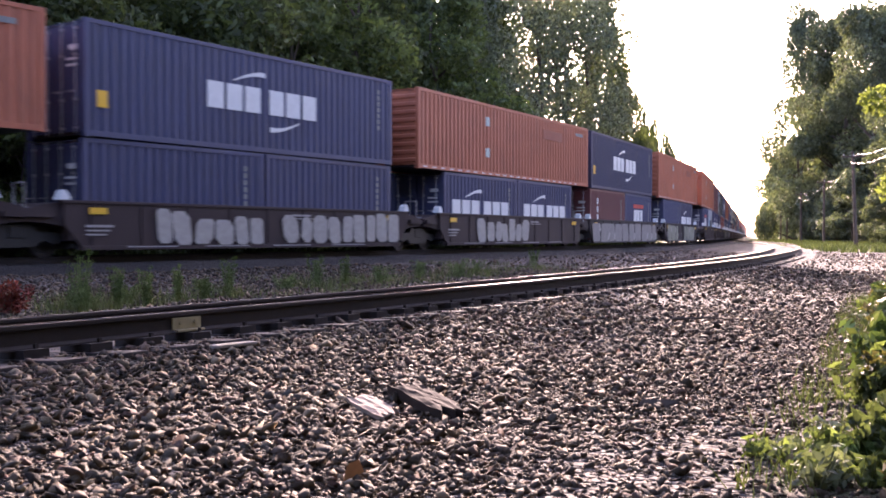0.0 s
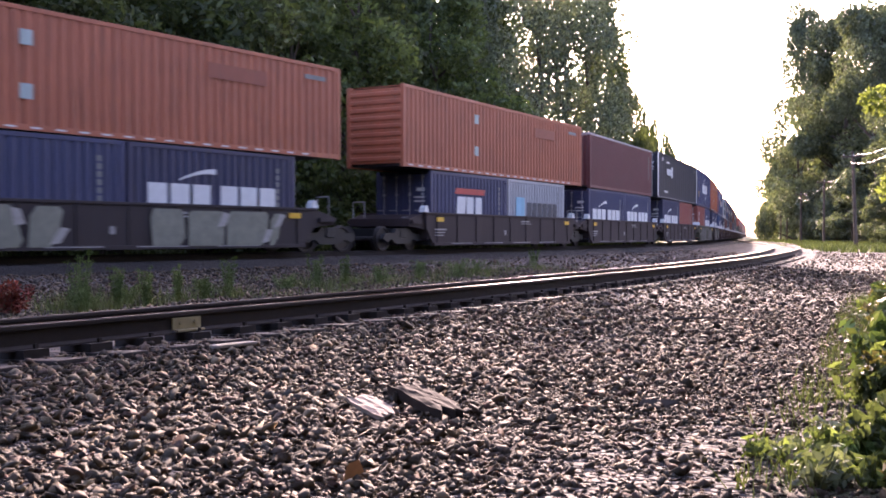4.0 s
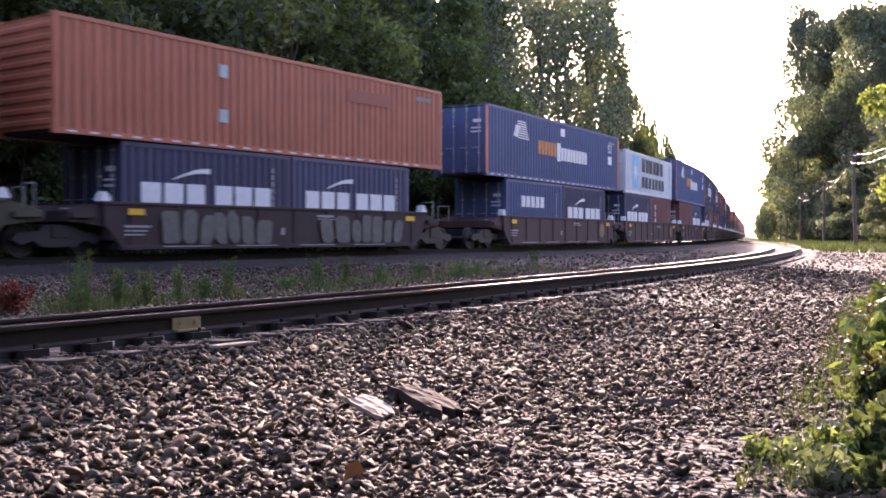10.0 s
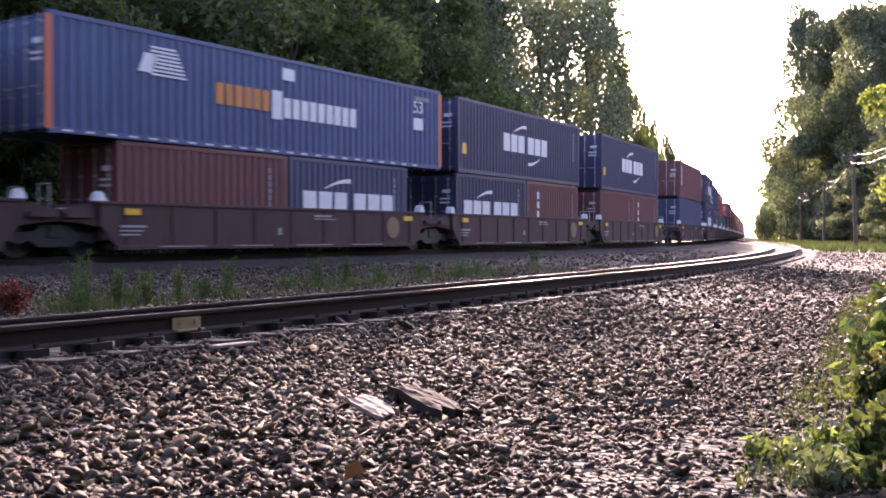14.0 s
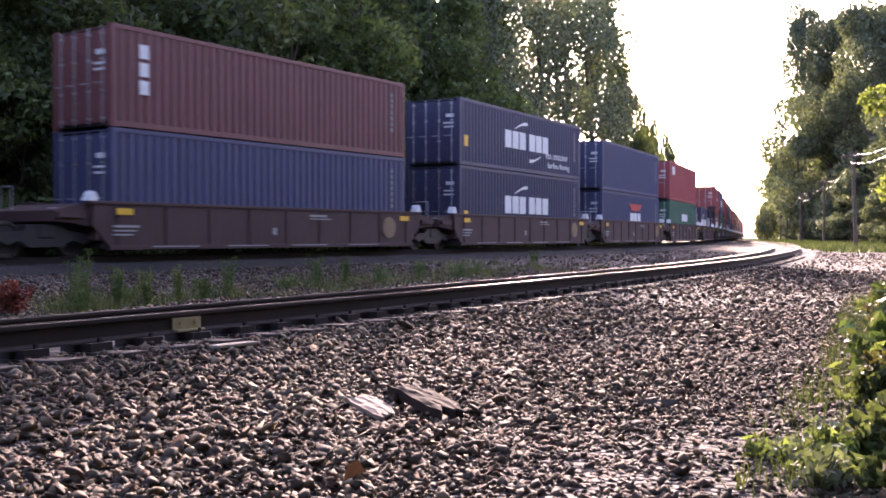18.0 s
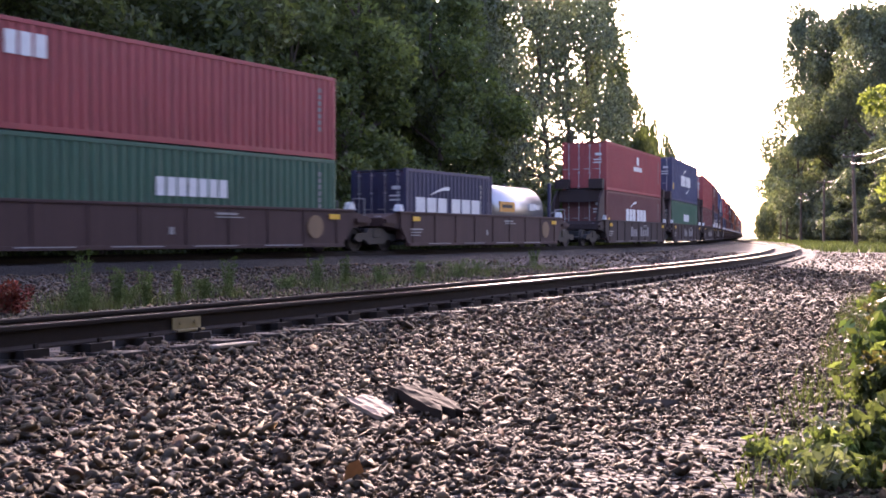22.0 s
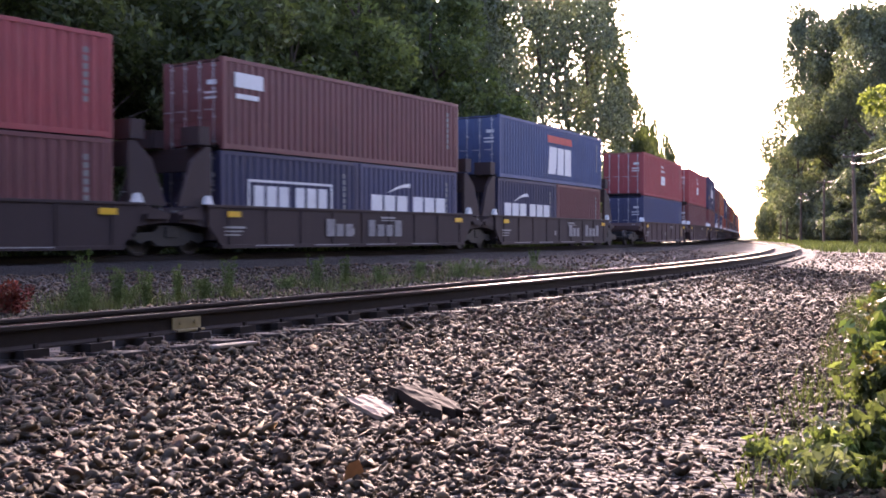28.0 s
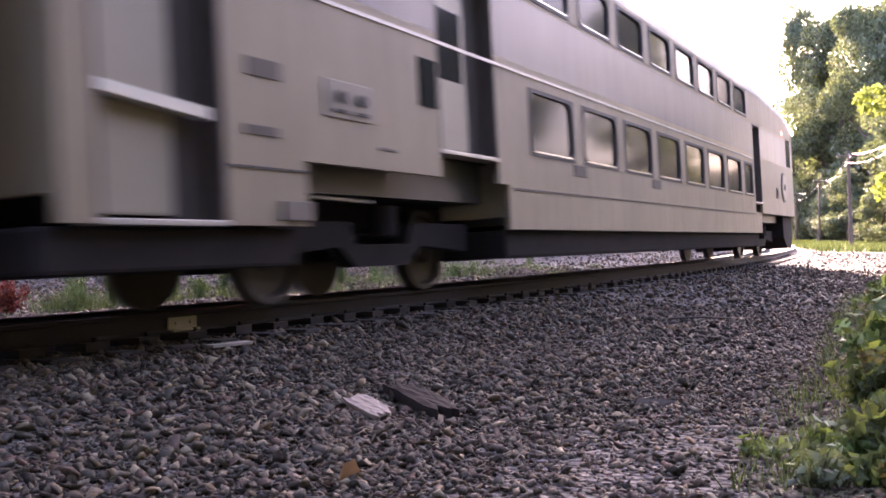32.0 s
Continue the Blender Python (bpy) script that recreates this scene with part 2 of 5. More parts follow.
def height(px, py):
    """Ground level: nearly flat, with raised ballast under both tracks."""
    px, py = np.asarray(px, float), np.asarray(py, float)
    dn, df = lateral(NEAR, px, py), lateral(FAR, px, py)
    z = np.zeros(len(px))
    bed = np.clip((2.9 - np.abs(dn)) / 1.5, 0, 1)
    z = z + bed * np.interp(dn, (-1.4, -0.75, 0.0, 0.75, 1.4), (0.115, 0.125, 0.10, 0.07, 0.05))
    z = np.maximum(z, np.interp(df, (-6.0, -3.1, -2.9, -1.7, 1.6, 3.4), (0, 0.15, 0.145, 0.33, 0.33, 0)))
    # the wood stands on a low bank behind the far track
    z = z + np.clip((df - 6) / 14, 0, 1) * 1.6
    return z


def ground_z(x, y):
    return float(height([x], [y])[0])


# ---------------------------------------------------------------- ground
def build_ground():
    fine_x = np.concatenate([np.arange(-45, -9, 0.7), np.arange(-9, 13, 0.3), np.arange(13, 60, 0.7)])
    fine_y = np.concatenate([np.arange(-15, 2, 0.7), np.arange(2, 24, 0.3), np.arange(24, 110, 0.7)])
    far = np.array([8, 20, 40, 80, 140, 240, 400, 700, 1200, 2200, 4000.0])
    xs = np.concatenate([fine_x[0] - far[::-1], fine_x, fine_x[-1] + far])
    ys = np.concatenate([fine_y[0] - far[::-1], fine_y, fine_y[-1] + far])
    gx, gy = np.meshgrid(xs, ys, indexing="ij")
    px, py = gx.ravel(), gy.ravel()
    z = height(px, py)
    bumpy = np.array([noise.noise((a * 0.5, b * 0.5, 3.0)) for a, b in zip(px, py)])
    z = z + bumpy * 0.02 * (np.abs(px) < 80)
    ny = len(ys)
    i, j = np.meshgrid(np.arange(len(xs) - 1), np.arange(ny - 1), indexing="ij")
    a = (i * ny + j).ravel()
    faces = np.stack([a, a + ny, a + ny + 1, a + 1], 1)
    cx, cy = px[faces].mean(1), py[faces].mean(1)
    dn, df = lateral(NEAR, cx, cy), lateral(FAR, cx, cy)
    wob = np.array([noise.noise((u * 0.3, w * 0.3, 9.0)) for u, w in zip(cx, cy)])
    edge = 1.6 + 0.45 * (cy - 4.2) + wob * 0.6
    green = np.where(cy < 22, cx > edge, dn < -6.2 + wob) | (df > 5.0 + wob)
    me = mesh_from("ground", np.stack([px, py, z], 1), faces.tolist(), [GRAVEL, GRASS_GROUND, DARK_BALLAST], np.where(green, 1, np.where(np.abs(df) < 2.95, 2, 0)).tolist(), True)
    tagged(put("ground", me), "grey crushed-stone railway ground with grassy verges", "ground", kind="structure")


build_ground()


# ---------------------------------------------------------------- loose ballast
def lump(seed, flatness):
    rng = np.random.RandomState(seed)
    bm = bmesh.new()
    d = rng.normal(0, 1, (9, 3))
    d /= np.linalg.norm(d, axis=1)[:, None]
    for q in d * rng.uniform(0.8, 1.25, (9, 1)):
        bm.verts.new(q)
    hull = bmesh.ops.convex_hull(bm, input=bm.verts[:])
    bmesh.ops.delete(bm, geom=list({g for g in hull["geom_interior"] + hull["geom_unused"] if isinstance(g, bmesh.types.BMVert)}), context="VERTS")
    bmesh.ops.triangulate(bm, faces=bm.faces[:])
    bmesh.ops.recalc_face_normals(bm, faces=bm.faces[:])
    bm.verts.index_update()
    v = np.array([w.co[:] for w in bm.verts])
    f = np.array([[w.index for w in q.verts] for q in bm.faces])
    bm.free()
    return v * np.array([1.0, rng.uniform(0.55, 0.85), flatness]), f


def build_stones(name, label, pts, sizes, mat, seed):
    """Crushed stones, each an angular lump of its own size and turn, as one mesh."""
    rng = np.random.RandomState(seed)
    kinds = [lump(seed * 10 + i, 0.27 + 0.038 * i) for i in range(10)]
    allv, allf, base = [], [], 0
    which = rng.randint(0, 10, len(pts))
    for k in range(10):
        sel = np.where(which == k)[0]
        v, f = kinds[k]
        az, tilt = rng.uniform(0, 2 * np.pi, len(sel)), rng.normal(0, 0.35, (len(sel), 2))
        ca, sa = np.cos(az)[:, None], np.sin(az)[:, None]
        p = v[None] * sizes[sel][:, None, None]
        x, y, z = p[..., 0], p[..., 1], p[..., 2]
        z = z + x * tilt[:, :1] + y * tilt[:, 1:]
        q = np.stack([x * ca - y * sa, x * sa + y * ca, z], -1) + pts[sel][:, None, :]
        allv.append(q.reshape(-1, 3))
        allf.append((f[None] + (np.arange(len(sel)) * len(v))[:, None, None]).reshape(-1, 3) + base)
        base += len(sel) * len(v)
    v, f = np.concatenate(allv), np.concatenate(allf)
    me = bpy.data.meshes.new(name)
    me.vertices.add(len(v))
    me.vertices.foreach_set("co", v.ravel())
    me.loops.add(f.size)
    me.loops.foreach_set("vertex_index", f.ravel())
    me.polygons.add(len(f))
    me.polygons.foreach_set("loop_start", np.arange(0, f.size, 3))
    me.update(calc_edges=True)
    me.materials.append(mat)
    return tagged(put(name, me), label, "gravel", kind="stuff")


def build_ballast():
    rng = np.random.RandomState(5)
    rings = ((3.3, 6.0, 1700), (6.0, 9.0, 1400), (9.0, 14.0, 720), (14.0, 30.0, 115), (30.0, 62.0, 13))
    pts = []
    for r0, r1, dens in rings:
        n = int(dens * 0.5 * 0.96 * (r1 * r1 - r0 * r0))
        r = np.sqrt(rng.uniform(r0 * r0, r1 * r1, n))
        a = rng.uniform(-0.46, 0.50, n)
        pts.append(np.stack([r * np.sin(a), r * np.cos(a)], 1))
    p = np.concatenate(pts)
    dn = lateral(NEAR, p[:, 0], p[:, 1])
    keep = ((np.hypot(p[:, 0], p[:, 1]) < 30) | ((dn < -1.6) & (dn > -9)) | ((dn > 1.2) & (dn < 12))) & (np.abs(dn) > 0.88) & (p[:, 0] < 1.9 + 0.47 * (p[:, 1] - 4.2)) & ~((np.abs(np.abs(dn) - 0.75) < 0.16))
    p = p[keep & (lateral(FAR, p[:, 0], p[:, 1]) < -2.9)]
    # coarse clean stone beside the rails, finer and more trodden towards the verge
    grade = np.interp(lateral(NEAR, p[:, 0], p[:, 1]), (-6.2, -5.0, -4.0, -1.5), (0.78, 0.9, 1.2, 1.3))
    rr = np.hypot(p[:, 0], p[:, 1])
    some = (rng.uniform(0, 1, len(p)) < grade ** -1.3) | (rr > 14)
    p, grade, rr = p[some], grade[some], rr[some]
    size = np.clip(rng.lognormal(-3.95, 0.42, len(p)), 0.008, 0.05) * np.where(rr > 14, np.sqrt(grade), grade)
    size *= np.where(rr > 30, 1.9, np.where(rr > 14, 1.5, np.where(rr > 9, 1.15, 1.0)))
    z = height(p[:, 0], p[:, 1]) + size * rng.uniform(0.05, 0.5, len(p))
    build_stones("ballast_gravel", "loose grey and tan crushed ballast stones beside the track", np.column_stack([p, z]), size, STONE, 3)


build_ballast()


# ---------------------------------------------------------------- track
RAIL_PROFILE = [(-0.07, -0.175), (0.07, -0.175), (0.07, -0.163), (0.012, -0.145), (0.011, -0.045), (0.036, -0.034), (0.036, -0.008), (0.028, 0.0),
                (-0.028, 0.0), (-0.036, -0.008), (-0.036, -0.034), (-0.011, -0.045), (-0.012, -0.145), (-0.07, -0.163)]


def rail_mesh(line, off, z, s_list):
    n = len(RAIL_PROFILE)
    vs, fs, mi = [], [], []
    for s in s_list:
        for o, h in RAIL_PROFILE:
            vs.append((*on(line, s, off + o), z + h))
    for i in range(len(s_list) - 1):
        for j in range(n):
            a, b = i * n + j, i * n + (j + 1) % n
            fs.append((a, b, b + n, a + n))
            mi.append(1 if j == 7 else 0)
    return mesh_from("rail", vs, fs, [RAIL_STEEL, RAIL_HEAD], mi)


def build_track(name, label, line, zs, s_range, ties):
    track = tagged(new(name), label, "railway track", kind="structure")
    for off, z in zip((0.75, -0.75), zs):
        put("rail", rail_mesh(line, off, z, s_range), track, "worn steel rail with a polished head")
    tie = Shape().box(-0.115, 0.115, -1.3, 1.3, -0.16, 0.0, 0, 0.018).mesh("sleeper", TIE_WOOD)
    plate = Shape().box(-0.1, 0.1, -0.17, 0.17, 0, 0.062).box(-0.06, -0.035, 0.075, 0.105, 0.062, 0.095).box(0.035, 0.06, -0.105, -0.075, 0.062, 0.095).mesh("tie_plate", RAIL_STEEL)
    rng = random.Random(4)
    zt = sum(zs) / 2 - 0.238
    lean = math.degrees(math.atan2(zs[0] - zs[1], 1.5))
    for s in ties:
        x, y = on(line, s)
        x2, y2 = on(line, s + 0.1)
        t = put("sleeper", tie, track)
        t.matrix_basis = pose(x, y, zt + rng.uniform(-0.012, 0.004), lean, 0, math.degrees(math.atan2(y2 - y, x2 - x)) + rng.uniform(-1.5, 1.5))
        for o in (0.75, -0.75):
            put("tie_plate", plate, t, m=pose(0, o, 0.001))
    return track


near_s = np.concatenate([np.arange(-520, -20, 10), np.arange(-20, 120, 1.0), np.arange(120, 620, 10)])
near_track = build_track("near_track", "gently curving railway track on grey ballast", NEAR, NEAR_Z, near_s, np.arange(-2, 44, 0.52))
far_track = build_track("far_track", "second railway track under the freight train", FAR, (FAR_Z, FAR_Z), near_s, np.arange(6, 30, 0.6))
joint = Shape().box(-0.16, 0.16, -0.030, -0.012, -0.15, -0.05, 0, 0.008).box(-0.15, 0.15, -0.085, -0.03, -0.165, -0.145, 0, 0.006)
for k in range(2):
    joint.tube((-0.08 + k * 0.16, -0.03, -0.095), (-0.08 + k * 0.16, -0.05, -0.095), 0.017, n=6)
js = 5.75
jx, jy = on(NEAR, js, -0.75)
jx2, jy2 = on(NEAR, js + 0.2, -0.75)
put("joint_bar", joint.mesh("joint_bar", flat("yellowed_paint_mark", (0.33, 0.27, 0.14), 0.7, 0, 0.35, 12)), near_track, "bolted joint bar daubed with yellowed paint",
    pose(jx, jy, NEAR_Z[1], 0, 0, math.degrees(math.atan2(jy2 - jy, jx2 - jx))))

# ---------------------------------------------------------------- freight train
COL = {
    "orange": (0.43, 0.125, 0.058), "blue": (0.050, 0.055, 0.115), "navy": (0.038, 0.039, 0.083), "maroon": (0.155, 0.048, 0.045), "red": (0.33, 0.055, 0.055),
    "white": (0.60, 0.61, 0.60), "green": (0.035, 0.11, 0.065), "black": (0.016, 0.019, 0.032), "sky": (0.056, 0.086, 0.18), "brick": (0.28, 0.07, 0.05),
    "grey": (0.30, 0.29, 0.27), "rust": (0.062, 0.030, 0.026), "dark": (0.036, 0.020, 0.019), "ltgrey": (0.032, 0.022, 0.022), "olive": (0.075, 0.066, 0.04), "pale": (0.40, 0.40, 0.40)}


def box_paint(c):
    return paint("container_paint_" + c, COL[c], 0.5, dirt=(0.022, 0.02, 0.024) if c == "black" else (0.10, 0.075, 0.055))


CACHE = {}


def cached(key, make):
    if key not in CACHE:
        CACHE[key] = make()
    return CACHE[key]


W2 = 1.219


def corrugated(length, z0, z1, pitch, depth, mat):
    """A wall along x, in the plane y = 0, folded outwards to -y, with thickness."""
    s = Shape()
    n = max(1, int(round(length / pitch)))
    p = length / n
    prof = []
    for i in range(n):
        a = -length / 2 + i * p
        prof += [(a, 0), (a + p * 0.28, 0), (a + p * 0.5, -depth), (a + p * 0.78, -depth)]
    prof.append((length / 2, 0))
    m = len(prof)
    vs = [(x, y, z) for z in (z0, z1) for x, y in prof] + [(x, y + 0.012, z) for z in (z0, z1) for x, y in prof]
    fs = [(i, i + 1, i + 1 + m, i + m) for i in range(m - 1)] + [(i + 1 + 2 * m, i + 2 * m, i + 3 * m, i + 1 + 3 * m) for i in range(m - 1)]
    fs += [(i + 2 * m, i + 1 + 2 * m, i + 1, i) for i in range(m - 1)] + [(i + m, i + 1 + m, i + 1 + 3 * m, i + 3 * m) for i in range(m - 1)]
    s.add(vs, fs)
    return s.mesh("side_wall", mat)


def door_leaf(h, mat):
    s = Shape().box(-0.035, 0.03, -0.57, 0.57, 0.14, h - 0.12, 0, 0.012)
    for k in range(4):
        s.box(-0.05, -0.02, -0.52, 0.52, 0.35 + k * (h - 0.6) / 4, 0.35 + k * (h - 0.6) / 4 + 0.3, 0, 0.01)
    return s.mesh("door", mat)


def end_plate(h, mat):
    return Shape().box(-0.02, 0.03, -1.1, 1.1, 0.14, h - 0.1).mesh("end_wall", mat)


def end_rib(mat):
    return Shape().prism([(-0.02, -0.09), (-0.07, -0.05), (-0.07, 0.05), (-0.02, 0.09)][::-1], -1.08, 1.08).mesh("rib", mat)


def lock_rod(h):
    s = Shape().tube((-0.075, 0, 0.08), (-0.075, 0, h - 0.06), 0.019, n=6)
    for z in (0.2, 0.9, h - 0.9, h - 0.25):
        s.box(-0.1, -0.03, -0.05, 0.05, z, z + 0.06)
    s.box(-0.105, -0.085, -0.02, 0.32, 1.12, 1.15)
    return s.mesh("lock_rod", GALV)


def bars(marks, mat, y=-1.217):
    """Plain blocks (x, z, width, height[, slant]) on the wall."""
    s = Shape()
    for mk in marks:
        x, z, w, h = mk[:4]
        sl = mk[4] if len(mk) > 4 else 0
        s.prism([(x, z), (x + w, z), (x + w + sl, z + h), (x + sl, z + h)], y - 0.006, y + 0.008)
    return s.mesh("marking", mat)


def marks_on(box, key, marks, mat, label, name="logo_block"):
    """One plain block a part."""
    for i, me in enumerate(cached(("marks", key), lambda: [bars([mk], mat) for mk in marks])):
        put(name, me, box, label)


def small_marks(ob):
    """Marks too small to pick apart."""
    return tagged(ob, kind="stuff")


def arc_mark(x, z, w, h, mat, flip=False, y=-1.217):
    """A tapering sickle-shaped stroke."""
    s = Shape()
    n = 10
    top, low = [], []
    for i in range(n + 1):
        a = i / n
        zz = h * math.sin(a * math.pi / 2)
        th = 0.03 + 0.12 * a
        top.append((x + w * a, z + zz))
        low.append((x + w * a, z + zz - th))
    pts = low + top[::-1]
    if flip:
        pts = [(2 * x + w - px, 2 * z + h - pz) for px, pz in pts]
    for i in range(n):
        q = [low[i], low[i + 1], top[i + 1], top[i]]
        if flip:
            q = [(2 * x + w - px, 2 * z + h - pz) for px, pz in q]
        s.prism(q, y - 0.006, y + 0.008)
    return s.mesh("logo_arc", mat)


def word(x, z, n, w, h, gap=0.22, wide=()):
    """n letter-sized blocks in a row."""
    return [(x + i * w, z, w * (1 - gap), h) for i in range(n)]


def logo_cma(box, x, h, mid, scale=1.0, cut=0.0, pitch=0.72):
    """White block mark: two short words between two sickle strokes."""
    k = scale
    z = mid - 0.36 * k
    blocks = word(x, z, 3, pitch * k, 0.72 * k, 0.16) + word(x + 3.35 * pitch * k, z, 3, pitch * k, 0.72 * k, 0.16)
    marks_on(box, ("cma", k, pitch, round(x, 2), round(z, 2)), blocks, WHITE, "white block letter shape")
    put("logo_arc", cached(("arc", k, round(x, 2), round(z, 2)), lambda: arc_mark(x + 1.35 * pitch * k, z + 0.84 * k, 1.75 * pitch * k, 0.34 * k, WHITE)), box, "white sickle stroke")
    if scale >= 1 and cut == 0:
        put("logo_arc", cached(("arc2", k, round(x, 2), round(z, 2)), lambda: arc_mark(x + 3.4 * pitch * k, z - 0.5 * k, 1.75 * pitch * k, 0.34 * k, WHITE, True)), box, "white sickle stroke")


def container(length, h, colour, label, marks="", door=True):
    """A shipping container: origin at the middle of its floor, door end at -x."""
    m = box_paint(colour)
    box = tagged(new("shipping_container"), label, "container", group="containers on the freight train")
    L2 = length / 2
    smooth_side = colour == "black"
    wall = cached(("wall", length, h, colour), lambda: corrugated(length - 0.26, 0.16, h - 0.11, 0.9 if smooth_side else (0.30 if length > 13 else 0.278), 0.008 if smooth_side else 0.055, m))
    put("side_wall", wall, box, m=pose(0, -W2 + 0.062, 0))
    put("side_wall", wall, box, m=pose(0, W2 - 0.062, 0, 0, 0, 180))
    post = cached(("post", h, colour), lambda: Shape().box(-0.075, 0.075, -0.075, 0.075, 0.1, h - 0.1, 0, 0.012).mesh("corner_post", m))
    cast = cached(("cast", colour), lambda: Shape().box(-0.089, 0.089, -0.081, 0.081, 0, 0.118, 0, 0.012).mesh("corner_casting", m))
    for sx in (-1, 1):
        for sy in (-1, 1):
            put("corner_post", post, box, m=pose(sx * (L2 - 0.075), sy * (W2 - 0.075), 0))
            for z in (0, h - 0.118):
                put("corner_casting", cast, box, m=pose(sx * (L2 - 0.089), sy * (W2 - 0.081), z))
    top = cached(("top", length, colour), lambda: Shape().box(-L2 + 0.15, L2 - 0.15, -0.035, 0.035, -0.11, 0, 0, 0.01).mesh("top_rail", m))
    low = cached(("low", length, colour), lambda: Shape().box(-L2 + 0.15, L2 - 0.15, -0.035, 0.035, 0.02, 0.165, 0, 0.01).mesh("bottom_rail", m))
    for sy in (-1, 1):
        put("top_rail", top, box, m=pose(0, sy * (W2 - 0.04), h))
        put("bottom_rail", low, box, m=pose(0, sy * (W2 - 0.04), 0))
    roof = cached(("roof", length, colour), lambda: Shape().box(-L2 + 0.1, L2 - 0.1, -W2 + 0.06, W2 - 0.06, -0.05, -0.02).mesh("roof", m))
    put("roof", roof, box, m=pose(0, 0, h))
    base = cached(("base", length), lambda: Shape().box(-L2 + 0.1, L2 - 0.1, -W2 + 0.08, W2 - 0.08, 0.06, 0.15).mesh("floor_deck", BLACK))
    put("floor_deck", base, box)
    end = cached(("end", h, colour), lambda: corrugated(2 * W2 - 0.3, 0.14, h - 0.1, 0.24, 0.04, m))
    put("end_wall", end, box, m=pose(L2 - 0.06, 0, 0, 0, 0, 90))
    if colour == "orange":
        plate = put("end_wall", cached(("plate", h), lambda: end_plate(h, m)), box, "end wall with level ribs", pose(-L2 + 0.06, 0, 0))
        for k in range(9):
            put("rib", cached("end_rib", lambda: end_rib(m)), plate, m=pose(0, 0, 0.3 + k * (h - 0.6) / 8, 0, 0, 0))
    elif door:
        leaf = cached(("leaf", h, colour), lambda: door_leaf(h, m))
        rod = cached(("rod", h), lambda: lock_rod(h))
        for sy in (-1, 1):
            d = put("door", leaf, box, m=pose(-L2 + 0.06, sy * 0.575, 0))
            for o in (-0.28, 0.28):
                put("lock_rod", rod, d, "galvanised locking rod", pose(0, o, 0))
        tags = cached(("doortags", h), lambda: Shape().box(-0.05, -0.042, -0.95, -0.6, h - 0.75, h - 0.62).box(-0.05, -0.042, -0.95, -0.5, h - 1.0, h - 0.94).box(-0.05, -0.042, -0.95, -0.5, h - 1.15, h - 1.09)
                      .mesh("door_plate", WHITE))
        small_marks(put("door_plate", tags, box, "small white data plates", pose(-L2 + 0.03, 0, 0)))
    else:
        put("end_wall", end, box, m=pose(-L2 + 0.06, 0, 0, 0, 0, -90))
    if length > 13:
        ticks = cached(("ticks", length), lambda: bars([(-L2 + 0.35 + i * 0.64, 0.07, 0.26, 0.04) for i in range(int((length - 0.8) / 0.64))], WHITE, -1.219))
        small_marks(put("reflective_strip", ticks, box, "row of white reflective dashes"))
    # serial number bars near the far end
    ser = cached(("serial", length, h), lambda: bars([(L2 - 0.8, h - 0.55 - i * 0.2, 0.12, 0.14) for i in range(7)] if length < 13 else [(L2 - 1.6, h - 0.5, 0.9, 0.14)], flat("faded_white", (0.22, 0.215, 0.20), 0.7, 0, 0.35, 7)))
    small_marks(put("serial_mark", ser, box, "small white bars of writing"))
    side = box
    L = length
    mid = h * 0.52
    if marks in ("cma", "eco"):
        logo_cma(side, -L / 2 + 3.9, h, mid, 1.02, 0.0, 0.70)
        put("yellow_label", cached(("ylab", L, h), lambda: bars([(-L / 2 + 0.35, 0.75, 0.3, 0.42)], YELLOW)), side, "small yellow warning label")
    if marks == "eco":
        put("slogan", cached("eco1", lambda: text_mesh("eco container", 0.46, WHITE)), side, "small white words", pose(1.95, -1.222, 0.78, 90, 0, 0))
        put("slogan", cached("eco2", lambda: text_mesh("bamboo flooring", 0.38, WHITE)), side, "small white words", pose(2.2, -1.222, 0.36, 90, 0, 0))
    if marks == "cma20":
        logo_cma(side, -L / 2 + 0.6, h, mid - 0.12, 0.98, 0.1, 0.76)
    elif marks == "maersk":
        put("logo_star_panel", cached("mpanel", lambda: bars([(-L / 2 + 1.45, 0.38, 1.5, 1.85)], paint("logo_light_blue", (0.20, 0.47, 0.62), 0.5))), side, "light blue square panel")
        star = Shape()
        for k in range(7):
            a = 2 * math.pi * k / 7 + math.pi / 2
            c = (-L / 2 + 2.2, 1.3)
            tip = (c[0] + 0.62 * math.cos(a), c[1] + 0.62 * math.sin(a))
            l, r = [(c[0] + 0.17 * math.cos(a + d), c[1] + 0.17 * math.sin(a + d)) for d in (-0.9, 0.9)]
            star.prism([c, l, tip, r], -1.233, -1.21)
        put("logo_star", cached("mstar", lambda: star.mesh("logo_star", WHITE)), side, "white seven-pointed star shape")
        marks_on(side, "mword", word(-L / 2 + 3.8, 1.38, 6, 0.97, 0.8, 0.2) + word(-L / 2 + 3.8, 0.45, 7, 0.88, 0.66, 0.26), paint("logo_dark_grey", (0.045, 0.05, 0.06), 0.6), "dark grey block lettering shapes in two rows", "logo_block")
    elif marks == "maersk20":
        marks_on(side, "m20", word(-L / 2 + 1.9, mid - 0.3, 6, 0.56, 0.6), paint("logo_dark_grey", (0.045, 0.05, 0.06), 0.6), "dark grey block lettering shapes", "logo_block")
